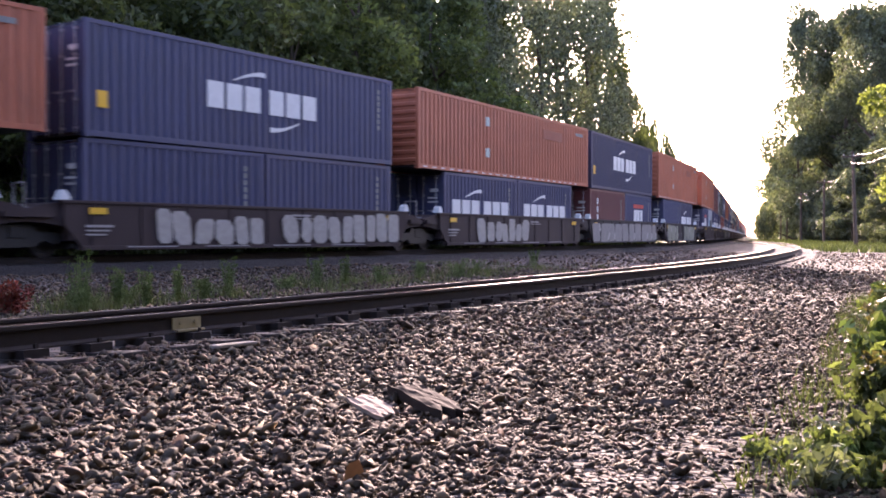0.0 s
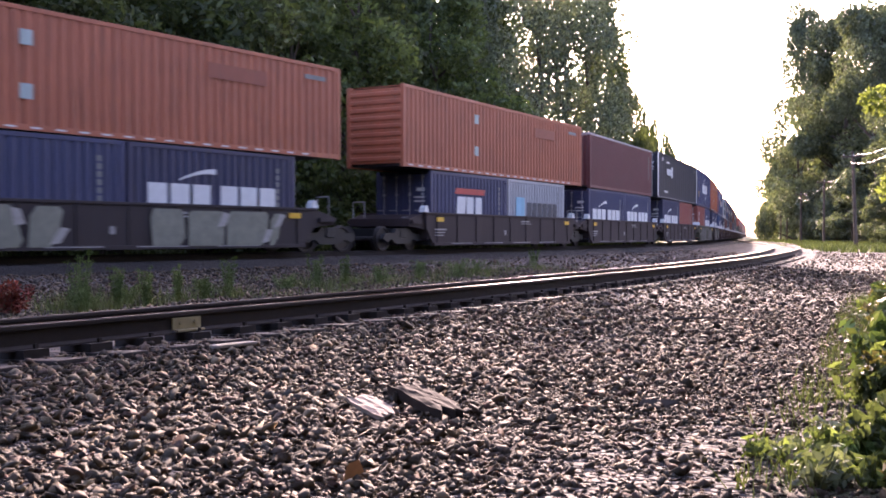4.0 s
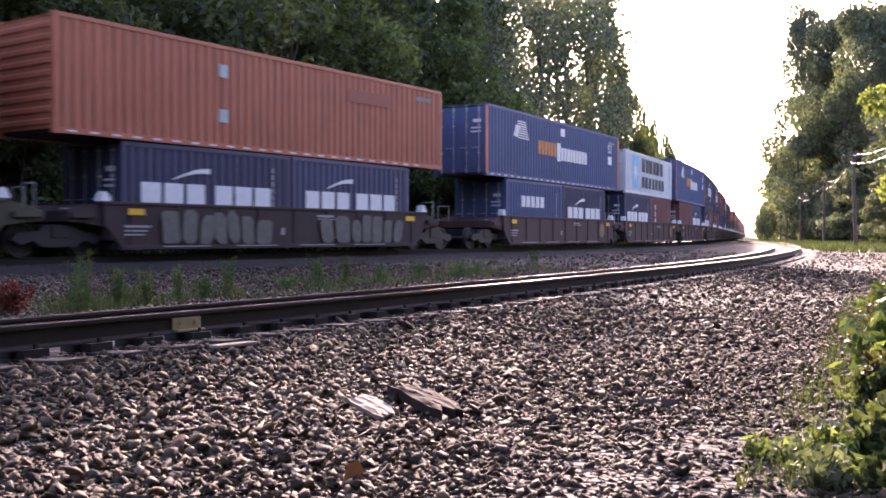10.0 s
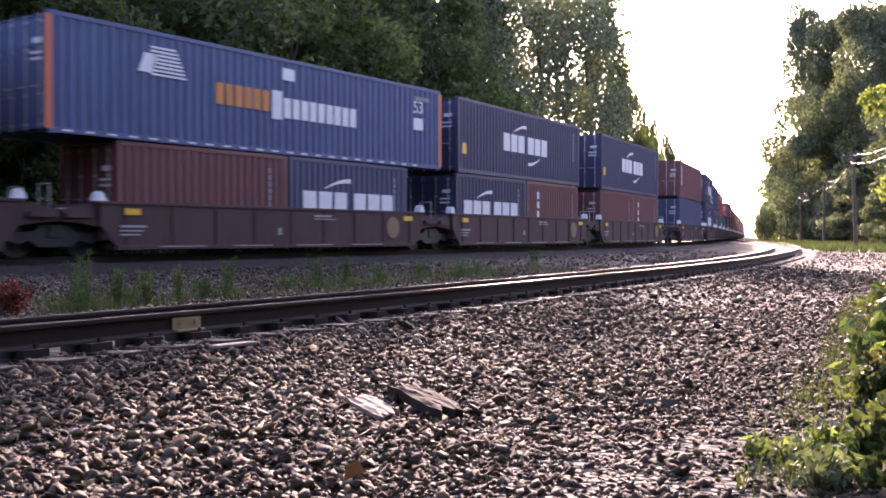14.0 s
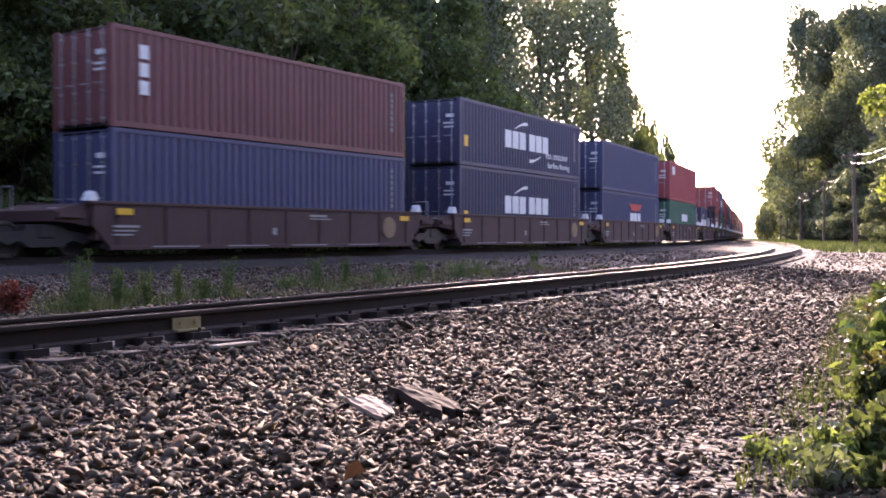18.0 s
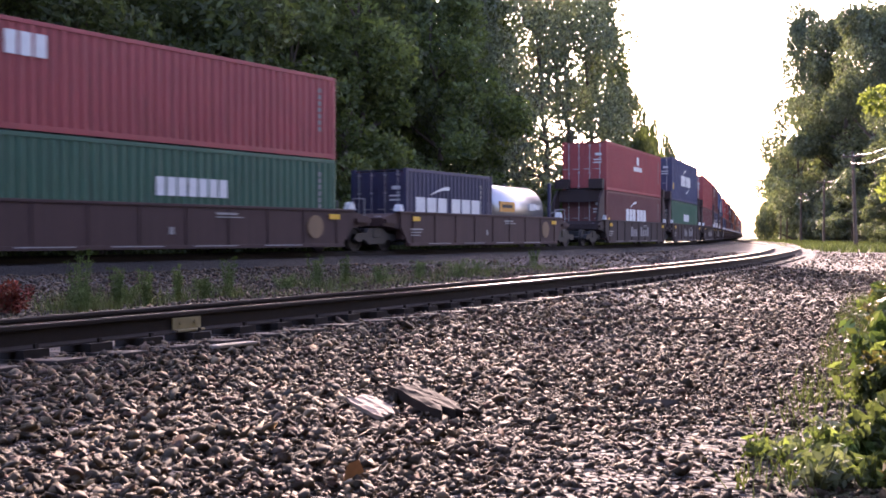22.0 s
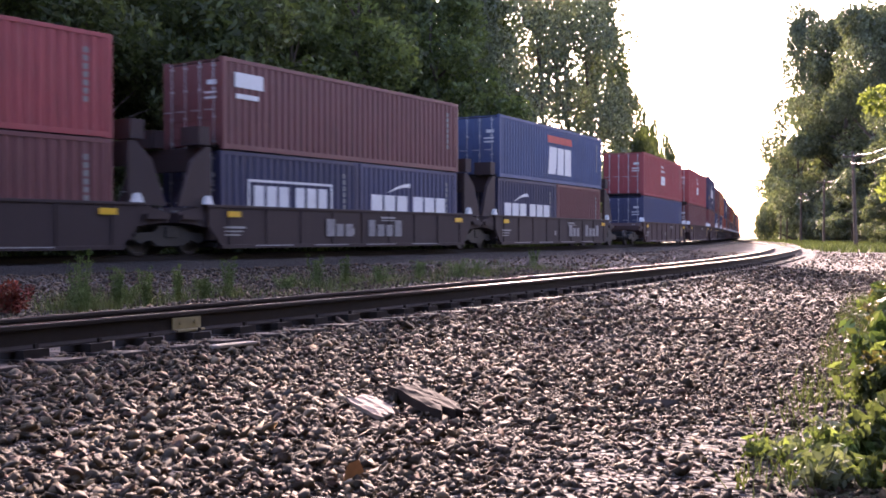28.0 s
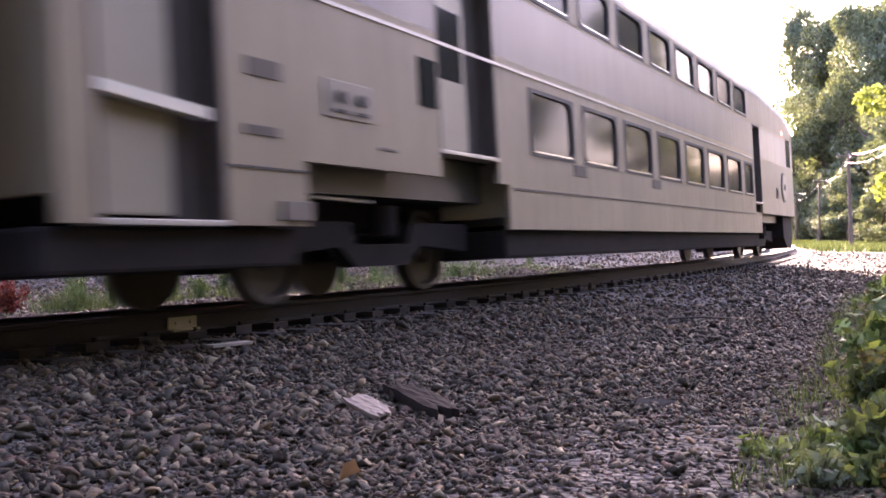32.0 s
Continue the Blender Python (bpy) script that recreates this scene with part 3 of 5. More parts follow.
        put("logo_panel", cached("m20p", lambda: bars([(-L / 2 + 0.75, mid - 0.35, 0.85, 0.85)], paint("logo_light_blue", (0.20, 0.47, 0.62), 0.5))), side, "light blue square panel")
    elif marks == "tex":
        marks_on(side, ("tex", L, h), [(-L / 2 + 0.85, h - 0.78 - i * 0.46, 0.28, 0.36) for i in range(3)], WHITE, "white block letters stacked in a column", "logo_block")
    elif marks == "tex20":
        marks_on(side, ("tex20", L, h), [(-L / 2 + 1.1, h - 0.75 - i * 0.42, 0.22, 0.3) for i in range(3)], WHITE, "white block letters stacked in a column", "logo_block")
    elif marks == "stack":
        marks_on(side, "stk", [(-L / 2 + 7.4, 1.05, 0.42, 0.85)] + word(-L / 2 + 7.9, 1.12, 9, 0.385, 0.6), WHITE, "white serif block lettering shapes", "logo_block")
        marks_on(side, "stk2", word(-L / 2 + 5.2, 1.25, 6, 0.36, 0.6), paint("logo_orange", (0.55, 0.20, 0.04), 0.55), "faded orange block lettering shapes", "logo_block")
        put("logo_globe", cached("stk3", lambda: bars([(-L / 2 + 2.95, 1.75 + 0.1 * i, 1.2 - 0.05 * i, 0.055) for i in range(8)] + [(-L / 2 + 2.55, 1.8, 0.45, 0.5, 0.2)], WHITE)), side, "white striped globe shape")
        put("number", cached("n53", lambda: text_mesh("53", 0.62, WHITE)), side, "white length number", pose(L / 2 - 1.7, -1.222, 1.95, 90, 0, 0))
        marks_on(side, "stk4", [(L / 2 - 1.65, 1.35, 0.55, 0.42), (-L / 2 + 7.85, 2.25, 0.5, 0.36)], WHITE, "white rectangular decals", "marking")
        marks_on(side, "stk5", [(-L / 2 - 0.12, 0.1, 0.2, 2.7), (L / 2 - 0.12, 0.1, 0.2, 2.7)], paint("logo_orange_edge", (0.5, 0.13, 0.05), 0.5), "orange corner stripe", "edge_stripe")
    elif marks == "umax":
        marks_on(side, "um1", [(-L / 2 - 0.1, 0.1, 0.34, 2.75), (L / 2 - 0.2, 0.1, 0.25, 2.75)], WHITE, "white corner post cover", "edge_stripe")
        marks_on(side, "um2", word(-L / 2 + 3.15, 1.6, 4, 0.4, 0.4) + [(-L / 2 + 4.75, 1.45, 0.5, 0.75, 0.12)], WHITE, "white block lettering shapes and a diamond", "logo_block")
        marks_on(side, "um3", [(-L / 2 + 2.3, 0.4, 1.2, 0.14), (-L / 2 + 3.0, 2.35, 1.1, 0.12), (-L / 2 + 1.5, 2.42, 0.3, 0.2)], WHITE, "small white bars of writing", "marking")
    elif marks == "orange53":
        put("logo_bar", cached("or1", lambda: bars([(L / 2 - 5.4, 1.95, 2.2, 0.42)], paint("logo_dark_red", (0.30, 0.085, 0.045), 0.6))), side, "dark red name bar")
        marks_on(side, "or2", [(-L / 2 + 5.2, 2.0, 0.32, 0.36), (-L / 2 + 5.2, 0.75, 0.32, 0.36)], paint("decal_grey_green", (0.42, 0.50, 0.47), 0.6), "two pale hazard decals", "decal")
    elif marks == "apl":
        marks_on(side, ("apl", L), [(-L / 2 + 5.1, 0.42, 0.9, 1.25, 0.16), (-L / 2 + 6.2, 0.42, 0.75, 1.25, 0.05), (-L / 2 + 7.1, 0.42, 0.8, 1.25)], WHITE, "white bold block lettering shapes", "logo_block")
        marks_on(side, ("apl2", L), [(-L / 2 + 5.1, 1.86, 2.95, 0.32, -0.1)], paint("logo_red", (0.5, 0.05, 0.04), 0.5), "red wing-shaped stripe", "logo_stripe")
    elif marks == "apl_low":
        marks_on(side, ("aplb", L), [(-L / 2 + 5.4, 0.55, 0.75, 0.95, 0.1), (-L / 2 + 6.3, 0.55, 0.65, 0.95), (-L / 2 + 7.1, 0.55, 0.62, 0.95)], WHITE, "white bold block lettering shapes", "logo_block")
        put("logo_stripe", cached(("aplb2", L), lambda: Shape().prism([(-L / 2 + 5.75, 1.66), (-L / 2 + 6.3, 1.66), (-L / 2 + 6.55, 1.55), (-L / 2 + 6.75, 1.66), (-L / 2 + 7.6, 1.66), (-L / 2 + 8.05, 2.02), (-L / 2 + 5.2, 2.02)], -1.225, -1.209).mesh("logo_stripe", paint("logo_red", (0.5, 0.05, 0.04), 0.5))), side, "red wing-shaped stripe")
    elif marks == "apl20":
        marks_on(side, ("apl20", L), [(-1.2, 0.9, 0.65, 0.8, 0.1), (-0.4, 0.9, 0.55, 0.8), (0.3, 0.9, 0.5, 0.8)], WHITE, "white bold block lettering shapes", "logo_block")
        marks_on(side, ("apl20b", L), [(-1.3, 1.8, 2.3, 0.22, 0.1)], paint("logo_red", (0.5, 0.05, 0.04), 0.5), "red wing-shaped stripe", "logo_stripe")
    elif marks == "capital":
        marks_on(side, ("cap", L), word(-L / 2 + 5.2, mid - 0.1, 7, 0.36, 0.5), WHITE, "white serif block lettering shapes", "logo_block")
    elif marks == "seaco":
        marks_on(side, ("sea", L), word(-L / 2 + 1.5, mid + 0.1, 5, 0.5, 0.48), WHITE, "white rounded block lettering shapes", "logo_block")
    elif marks == "cai":
        marks_on(side, ("cai", L), word(-L / 2 + 1.0, h - 0.85, 3, 0.38, 0.55), WHITE, "white block lettering shapes", "logo_block")
    elif marks == "emblem":
        marks_on(side, ("emb", L), word(-L / 2 + 5.5, 1.32, 8, 0.24, 0.26) + [(-L / 2 + 6.2, 1.68, 0.46, 0.46)], WHITE, "white emblem over small block lettering shapes", "logo_block")
    elif marks == "boxed":
        marks_on(side, ("bxd", L), [(-2.0, 0.85, 3.7, 0.07), (-2.0, 1.75, 3.7, 0.07), (-2.0, 0.92, 0.07, 0.83), (1.63, 0.92, 0.07, 0.83)] + word(-1.75, 1.0, 3, 0.52, 0.65) + word(0.0, 1.0, 3, 0.52, 0.65), WHITE, "white block lettering shapes in a white frame", "logo_block")
    elif marks == "zim":
        marks_on(side, ("zim", L), word(-L / 2 + 5.1, 0.85, 3, 0.42, 0.55) + [(-L / 2 + 5.1 + 0.3 * (i % 4), 1.65 + 0.28 * (i // 4), 0.13, 0.13) for i in range(7)], WHITE, "white block lettering under seven small squares", "logo_block")
    elif marks == "inter":
        marks_on(side, ("int", L), [(-L / 2 + 0.45, h - 0.8, 1.15, 0.42), (-L / 2 + 0.5, h - 1.12, 0.9, 0.14)], WHITE, "white square logo patch", "logo_block")
    return box


def text_mesh(body, size, mat):
    cu = bpy.data.curves.new("text", "FONT")
    cu.body, cu.size, cu.extrude = body, size, 0.006
    ob = bpy.data.objects.new("text", cu)
    scene.collection.objects.link(ob)
    me = bpy.data.meshes.new_from_object(ob.evaluated_get(bpy.context.evaluated_depsgraph_get()))
    bpy.data.objects.remove(ob)
    me.materials.clear()
    me.materials.append(mat)
    return me


def tank_container():
    """A polished tank in a 20-foot frame."""
    box = tagged(new("tank_container"), "shiny silver tank container with an orange patch", "container", group="containers on the freight train")
    shell = flat("brushed_tank_steel", (0.34, 0.35, 0.37), 0.3, 0.9, 0.2, 3)
    s = Shape()
    n, prof = 28, [(-2.75, 0.0), (-2.72, 0.55), (-2.6, 0.9), (-2.4, 1.1), (2.4, 1.1), (2.6, 0.9), (2.72, 0.55), (2.75, 0.0)]
    vs = [(x, r * math.cos(2 * math.pi * j / n), 1.3 + r * math.sin(2 * math.pi * j / n)) for x, r in prof for j in range(n)]
    fs = [(i * n + j, i * n + (j + 1) % n, (i + 1) * n + (j + 1) % n, (i + 1) * n + j) for i in range(len(prof) - 1) for j in range(n)]
    s.add(vs, fs)
    put("tank", s.mesh("tank", shell, smooth=True), box, "polished steel tank")
    fr = box_paint("navy")
    for sx in (-1, 1):
        for sy in (-1, 1):
            put("corner_post", Shape().box(-0.06, 0.06, -0.06, 0.06, 0, 2.59, 0, 0.01).mesh("corner_post", fr), box, m=pose(sx * 2.97, sy * 1.15, 0))
        put("end_beam", Shape().box(-0.05, 0.05, -1.1, 1.1, 0.02, 0.14, 0, 0.01).mesh("end_beam", fr), box, m=pose(sx * 2.97, 0, 0))
    put("patch", Shape().prism([(-2.0, 1.2), (-0.6, 1.2), (-0.6, 1.62), (-2.0, 1.62)], -1.125, -1.02).mesh("patch", paint("logo_amber", (0.6, 0.28, 0.04), 0.5)), box, "orange name patch with a grey bar")
    put("patch_bar", Shape().box(-1.8, -0.85, -1.135, -1.12, 1.36, 1.5).mesh("patch_bar", BLACK), box)
    put("label_patch", Shape().box(0.9, 1.5, -1.12, -1.0, 1.3, 1.6).box(1.6, 2.0, -1.12, -1.0, 1.35, 1.55).mesh("label_patch", WHITE), box, "white label patch")
    return box


AXLES = []          # (axle, car, place along the car)


def wheelset(parent, x, r=0.42, y=0.75):
    me = cached(("wheel", r), lambda: wheel_mesh(r))
    ax = cached(("axle", r), lambda: Shape().tube((0, -y, 0), (0, y, 0), 0.08, n=8).mesh("axle", WHEEL_STEEL))
    axle = put("axle", ax, parent, m=pose(x, 0, r))
    for sy in (-1, 1):
        put("wheel", me, axle, m=pose(0, sy * y, 0, 0, 0, 0 if sy < 0 else 180))
    AXLES.append((axle, parent, x))


def wheel_mesh(r):
    s = Shape()
    n = 24
    prof = [(-0.09, 0.0), (-0.09, r * 0.25), (-0.02, r * 0.34), (-0.02, r * 0.8), (-0.065, r * 0.86), (-0.065, r), (0.045, r), (0.05, r * 1.06), (0.08, r * 1.06), (0.08, 0.0)]
    vs = [(p * math.cos(2 * math.pi * j / n), q, p * math.sin(2 * math.pi * j / n)) for q, p in prof for j in range(n)]
    fs = [(i * n + j, (i + 1) * n + j, (i + 1) * n + (j + 1) % n, i * n + (j + 1) % n) for i in range(len(prof) - 1) for j in range(n)]
    return s.add(vs, fs).mesh("wheel", WHEEL_STEEL)


def freight_truck(car, x):
    fr = cached("tf", lambda: Shape().prism([(-1.25, 0.42), (-1.15, 0.58), (-0.55, 0.62), (-0.4, 0.78), (0.4, 0.78), (0.55, 0.62), (1.15, 0.58), (1.25, 0.42), (1.0, 0.3), (0.7, 0.4), (0.45, 0.24), (-0.45, 0.24), (-0.7, 0.4), (-1.0, 0.3)][::-1], -0.07, 0.07)
                .mesh("side_frame", BLACK))
    for sy in (-1, 1):
        put("side_frame", fr, car, "cast steel truck side frame", pose(x, sy * 1.0, 0))
    for o in (-0.87, 0.87):
        wheelset(car, x + o)
    put("bolster", cached("tb", lambda: Shape().box(-0.2, 0.2, -1.1, 1.1, 0.45, 0.78, 0, 0.03).mesh("bolster", BLACK)), car, m=pose(x, 0, 0))


def sprayed_letters(car, rng, tag):
    """Large grey sprayed shapes over the whole sill, with pale outlines between them."""
    grey = flat("graffiti_grey", (0.25, 0.225, 0.205), 0.8, 0, 0.4, 5) if tag == 7 else flat("graffiti_olive", (0.22, 0.215, 0.16), 0.8, 0, 0.4, 5)
    pale = flat("graffiti_cream", (0.36, 0.33, 0.29), 0.7, 0, 0.4, 6)
    for x, stop in ((-6.45, 6.3),) if tag == 7 else ((-5.9, -2.0), (0.6, 5.2)):
        while x < stop - 0.4:
            w = min(rng.uniform(1.1, 1.7), stop - x)
            lean, cut = rng.uniform(-0.22, 0.22), rng.uniform(0.05, 0.25)
            z0, z1 = 0.24, rng.uniform(1.16, 1.27)
            out = [(x + 0.08, z0), (x + w - cut, z0), (x + w - 0.04, z0 + cut), (x + w - 0.1 + lean, z1 - 0.1), (x + w - 0.2 + lean, z1), (x + 0.1 + lean, z1), (x + lean * 0.6, z1 - cut)]
            put("graffiti", Shape().prism(out, -1.472, -1.464).mesh("graffiti", grey), car, "large dull grey sprayed letter shape")
            if rng.random() < 0.75:
                u, v = x + w - 0.1, rng.choice((0.3, 0.75))
                gap = [(u - 0.16, v), (u + 0.12, v + 0.04), (u + 0.17 + lean, v + 0.38), (u - 0.06 + lean, v + 0.42)]
                put("graffiti_edge", Shape().prism(gap, -1.478, -1.473).mesh("graffiti_edge", pale), car, "pale sprayed patch between letters")
            x += w


def well_car(style, last, graffiti, tall, label, shift=0.0):
    car = tagged(new("well_car"), label, "railway car", group="well cars of the freight train")
    m = paint("car_paint_" + style, COL[style], 0.7, 0, (0.04, 0.027, 0.022), 0.6)
    E = 6.75

    def sill_mesh():
        s = Shape()
        s.prism([(-E, 1.36), (-E, 0.78), (-6.25, 0.2), (6.25, 0.2), (E, 0.78), (E, 1.36)], -0.05, 0.05)
        s.box(-E - 0.1, E + 0.1, -0.09, 0.09, 1.29, 1.37, 0, 0.015)
        s.box(-6.3, 6.3, -0.1, 0.1, 0.16, 0.27, 0, 0.015)
        for k in range(9):
            x = -6.0 + k * 1.5
            s.box(x - 0.035, x + 0.035, -0.085, -0.05, 0.27, 1.29)
        return s.mesh("side_sill", m)
    sill = cached(("sill", style), sill_mesh)
    for sy in (-1, 1):
        put("side_sill", sill, car, m=pose(0, sy * 1.36, 0, 0, 0, 0 if sy < 0 else 180))
    for k in range(7):
        put("floor_beam", cached("wf", lambda: sum_boxes([(-0.15, 0.15, -1.3, 1.3, 0.2, 0.32)], BLACK, "floor_beam")), car, m=pose(-6.3 + k * 2.1, 0, 0))
    for sx in (-1, 1):
        def end_mesh():
            s = Shape()
            s.prism([(6.5, 1.3), (6.5, 0.7), (7.2, 0.82), (7.74, 0.86), (7.74, 1.12), (7.0, 1.3)], -1.3, 1.3)
            s.box(6.35, 6.6, -1.36, 1.36, 0.4, 1.3, 0, 0.02)
            s.box(7.0, 7.7, -1.42, -1.3, 0.95, 1.08).box(7.0, 7.7, 1.3, 1.42, 0.95, 1.08)
            return s.mesh("end_platform", m)
        put("end_platform", cached(("endp", style), end_mesh), car, m=pose(0, 0, 0, 0, 0, 0 if sx > 0 else 180))
        if tall:
            put("end_bulkhead", cached(("bulk", style), lambda: Shape().prism([(6.55, 1.3), (7.7, 1.3), (7.25, 2.5), (6.75, 2.95), (6.55, 2.95)], -1.28, -1.16).prism([(6.55, 1.3), (7.7, 1.3), (7.25, 2.5), (6.75, 2.95), (6.55, 2.95)], 1.16, 1.28)
                .box(6.55, 6.7, -1.16, 1.16, 2.3, 2.95, 0, 0.02).box(6.6, 7.0, -1.3, -0.55, 3.0, 3.5).box(6.6, 7.0, 0.55, 1.3, 3.0, 3.5).mesh("end_bulkhead", m)), car, "tall braced bulkhead", pose(0, 0, 0, 0, 0, 0 if sx > 0 else 180))
        grab = cached("grab", lambda: Shape().tube((7.55, -1.25, 1.1), (7.55, -1.25, 1.75), 0.02, n=6).tube((7.55, -0.75, 1.1), (7.55, -0.75, 1.75), 0.02, n=6).tube((7.55, -1.25, 1.75), (7.55, -0.75, 1.75), 0.02, n=6).mesh("grab_iron", GALV))
        put("grab_iron", grab, car, m=pose(0, 0, 0, 0, 0, 0 if sx > 0 else 180))
        lid = cached("lid", lambda: Shape().prism([(-0.16, 0), (0.16, 0), (0.1, 0.16), (0.03, 0.24), (-0.03, 0.24), (-0.1, 0.16)][::-1], -0.12, 0.12).mesh("corner_guide", WHITE))
        put("corner_guide", lid, car, "white-painted corner guide", pose(sx * 6.75, -1.3, 1.37))
    rail = cached("hoserail", lambda: sum_boxes([(-7.7, -7.05, -1.05, -0.95, 1.16, 1.19)], GALV, "walkway_edge"))
    put("walkway_edge", rail, car)
    refl = cached("refl", lambda: sum_boxes([(-0.25, 0.25, -1.466, -1.46, 1.04, 1.2)], YELLOW, "reflector"))
    for x in (-5.85, 5.85):
        put("reflector", refl, car, "yellow reflector plate", pose(x, 0, 0))
    data = cached("cardata", lambda: sum_boxes([(-6.2, -5.4, -1.452, -1.446, 0.72, 0.78), (-6.2, -5.5, -1.452, -1.446, 0.62, 0.66), (-6.2, -5.6, -1.452, -1.446, 0.52, 0.56), (1.0, 1.8, -1.452, -1.446, 1.1, 1.16), (1.0, 2.0, -1.452, -1.446, 1.02, 1.05), (-0.6, -0.45, -1.452, -1.446, 0.55, 0.75)]
                  + [(-5.0 + 2.6 * k, -3.4 + 2.6 * k, -1.468, -1.46, 0.225, 0.25) for k in range(4)], flat("dull_white_stencil", (0.33, 0.31, 0.29), 0.8), "stencil_mark"))
    small_marks(put("stencil_mark", data, car, "dull white bars of stencilled writing"))
    if tall:
        o = shift
        letters = [(-1.85, 0.5, 0.4, 0.55)] + [(-1.37 + 0.46 * k, 0.5, 0.36, 0.4) for k in range(2)] + [(0.3, 0.5, 0.36, 0.55)] + [(0.8 + 0.48 * k, 0.5, 0.36, 0.4) for k in range(2)] + [(1.78, 0.5, 0.38, 0.55)]
        for me in cached(("tall_letters", o), lambda: [bars([(q[0] + o, *q[1:])], flat("worn_white_letters", (0.26, 0.24, 0.23), 0.8, 0, 0.5, 6), -1.455) for q in letters]):
            put("logo_block", me, car, "white block letter shape")
    if style == "rust":
        em = cached("emblem", lambda: Shape().tube((5.0, -1.452, 0.8), (5.0, -1.44, 0.8), 0.36, n=20).mesh("emblem", paint("faded_tan", (0.24, 0.15, 0.08), 0.7)))
        put("emblem", em, car, "faded round tan emblem")
    rng = random.Random(graffiti)
    if graffiti:
        if style == "ltgrey":
            sprayed_letters(car, rng, graffiti)
        else:
            cream = flat("graffiti_cream", (0.36, 0.33, 0.29), 0.7, 0, 0.4, 6) if graffiti < 3 else flat("faded_graffiti", (0.13, 0.12, 0.10), 0.75, 0, 0.5, 5)
            for x, stop in {1: ((-4.05, -0.6), (0.6, 5.9)), 2: ((-3.9, 0.1),)}.get(graffiti, ((-5.0, -1.2), (1.2, 4.9))):
                while x < stop:
                    w, h, z = rng.uniform(0.5, 0.8), rng.uniform(0.68, 0.95), rng.uniform(0.27, 0.33)
                    sl, c, d = rng.uniform(-0.1, 0.1), rng.uniform(0.04, 0.2), rng.uniform(0.04, 0.16)
                    w2 = w * 0.88
                    out = [(x + c, z), (x + w2 - d, z), (x + w2, z + d), (x + w2 + sl, z + h - c), (x + w2 - c + sl, z + h), (x + d + sl, z + h), (x + sl, z + h - d), (x, z + c)]
                    put("graffiti", Shape().prism(out, -1.472, -1.462).mesh("graffiti", cream), car, "pale sprayed graffiti shape")
                    x += w
    freight_truck(car, -7.8)
    if last:
        freight_truck(car, 7.8)
    return car


def sum_boxes(boxes, mat, name):
    s = Shape()
    for b in boxes:
        s.box(*b)
    return s.mesh(name, mat)


V_FREIGHT = 12.73
F40, F53, F20 = 12.19, 16.15, 6.06
# centre of each well along the line at 0 s; upper box; lower boxes; car
# boxes: (length, height, colour, marks, label)
B = {
    "or53": (F53, 2.9, "orange", "orange53", "faded orange 53-foot container with a dark red name bar"),
    "cma": (F40, 2.9, "blue", "cma", "blue corrugated container with white block lettering"),
    "eco": (F40, 2.59, "navy", "eco", "dark blue corrugated container with white lettering and small words"),
    "cma_n": (F40, 2.9, "navy", "cma", "dark blue corrugated container with white block lettering"),
    "cma_m": (F40, 2.59, "maroon", "cma", "maroon corrugated container with white block lettering"),
    "maersk": (F40, 2.44, "white", "maersk", "pale grey container with a light blue star panel"),
    "stack": (F53, 2.9, "sky", "stack", "blue 53-foot container with white serif lettering shapes"),
    "umax": (F53, 2.9, "black", "umax", "near-black smooth 53-foot container with white corner covers"),
    "tarp": (F40, 2.75, "maroon", "", "maroon container with a grey tarpaulin roof edge"),
    "tex": (F40, 2.59, "maroon", "tex", "maroon corrugated container with a column of white letters"),
    "plainblue": (F40, 2.59, "blue", "", "plain blue corrugated container"),
    "skyblue": (F40, 2.59, "sky", "", "plain mid-blue corrugated container"),
    "blue29": (F40, 2.9, "blue", "", "plain blue high container"),
    "apl": (F40, 2.59, "sky", "apl", "blue container with bold white lettering and a red stripe"),
    "apl_low": (F40, 2.59, "blue", "apl_low", "blue container with white lettering and a red stripe"),
    "cai": (F40, 2.59, "red", "cai", "red corrugated container with a short white mark"),
    "capital": (F40, 2.59, "green", "capital", "dark green container with white serif lettering shapes"),
    "emblem": (F40, 2.59, "red", "emblem", "red corrugated container with a small white emblem"),
    "red": (F40, 2.59, "red", "", "plain red corrugated container"),
    "maroon": (F40, 2.59, "maroon", "", "plain maroon corrugated container"),
    "inter": (F40, 2.59, "maroon", "inter", "maroon corrugated container with a white logo patch"),
    "zim": (F40, 2.59, "red", "zim", "red container with white lettering under small squares"),
    "b20": (F20, 2.59, "blue", "", "plain blue 20-foot container"),
    "c20": (F20, 2.59, "blue", "cma20", "blue 20-foot container with white block lettering"),
    "n20": (F20, 2.59, "navy", "cma20", "dark blue 20-foot container with white block lettering"),
    "t20": (F20, 2.59, "maroon", "tex20", "maroon 20-foot container with a column of white letters"),
    "a20": (F20, 2.59, "blue", "apl20", "blue 20-foot container with bold white lettering"),
    "m20": (F20, 2.59, "pale", "maersk20", "pale grey 20-foot container with dark lettering shapes"),
    "r20": (F20, 2.59, "brick", "", "plain brick-red 20-foot container"),
    "rt20": (F20, 2.59, "brick", "tex20", "brick-red 20-foot container with a column of white letters"),
    "s20": (F20, 2.59, "sky", "seaco", "blue 20-foot container with white rounded lettering shapes"),
    "ma20": (F20, 2.59, "maroon", "", "plain maroon 20-foot container"),
    "x20": (F20, 2.59, "navy", "boxed", "dark blue 20-foot container with framed white lettering"),
    "tank": None,
}
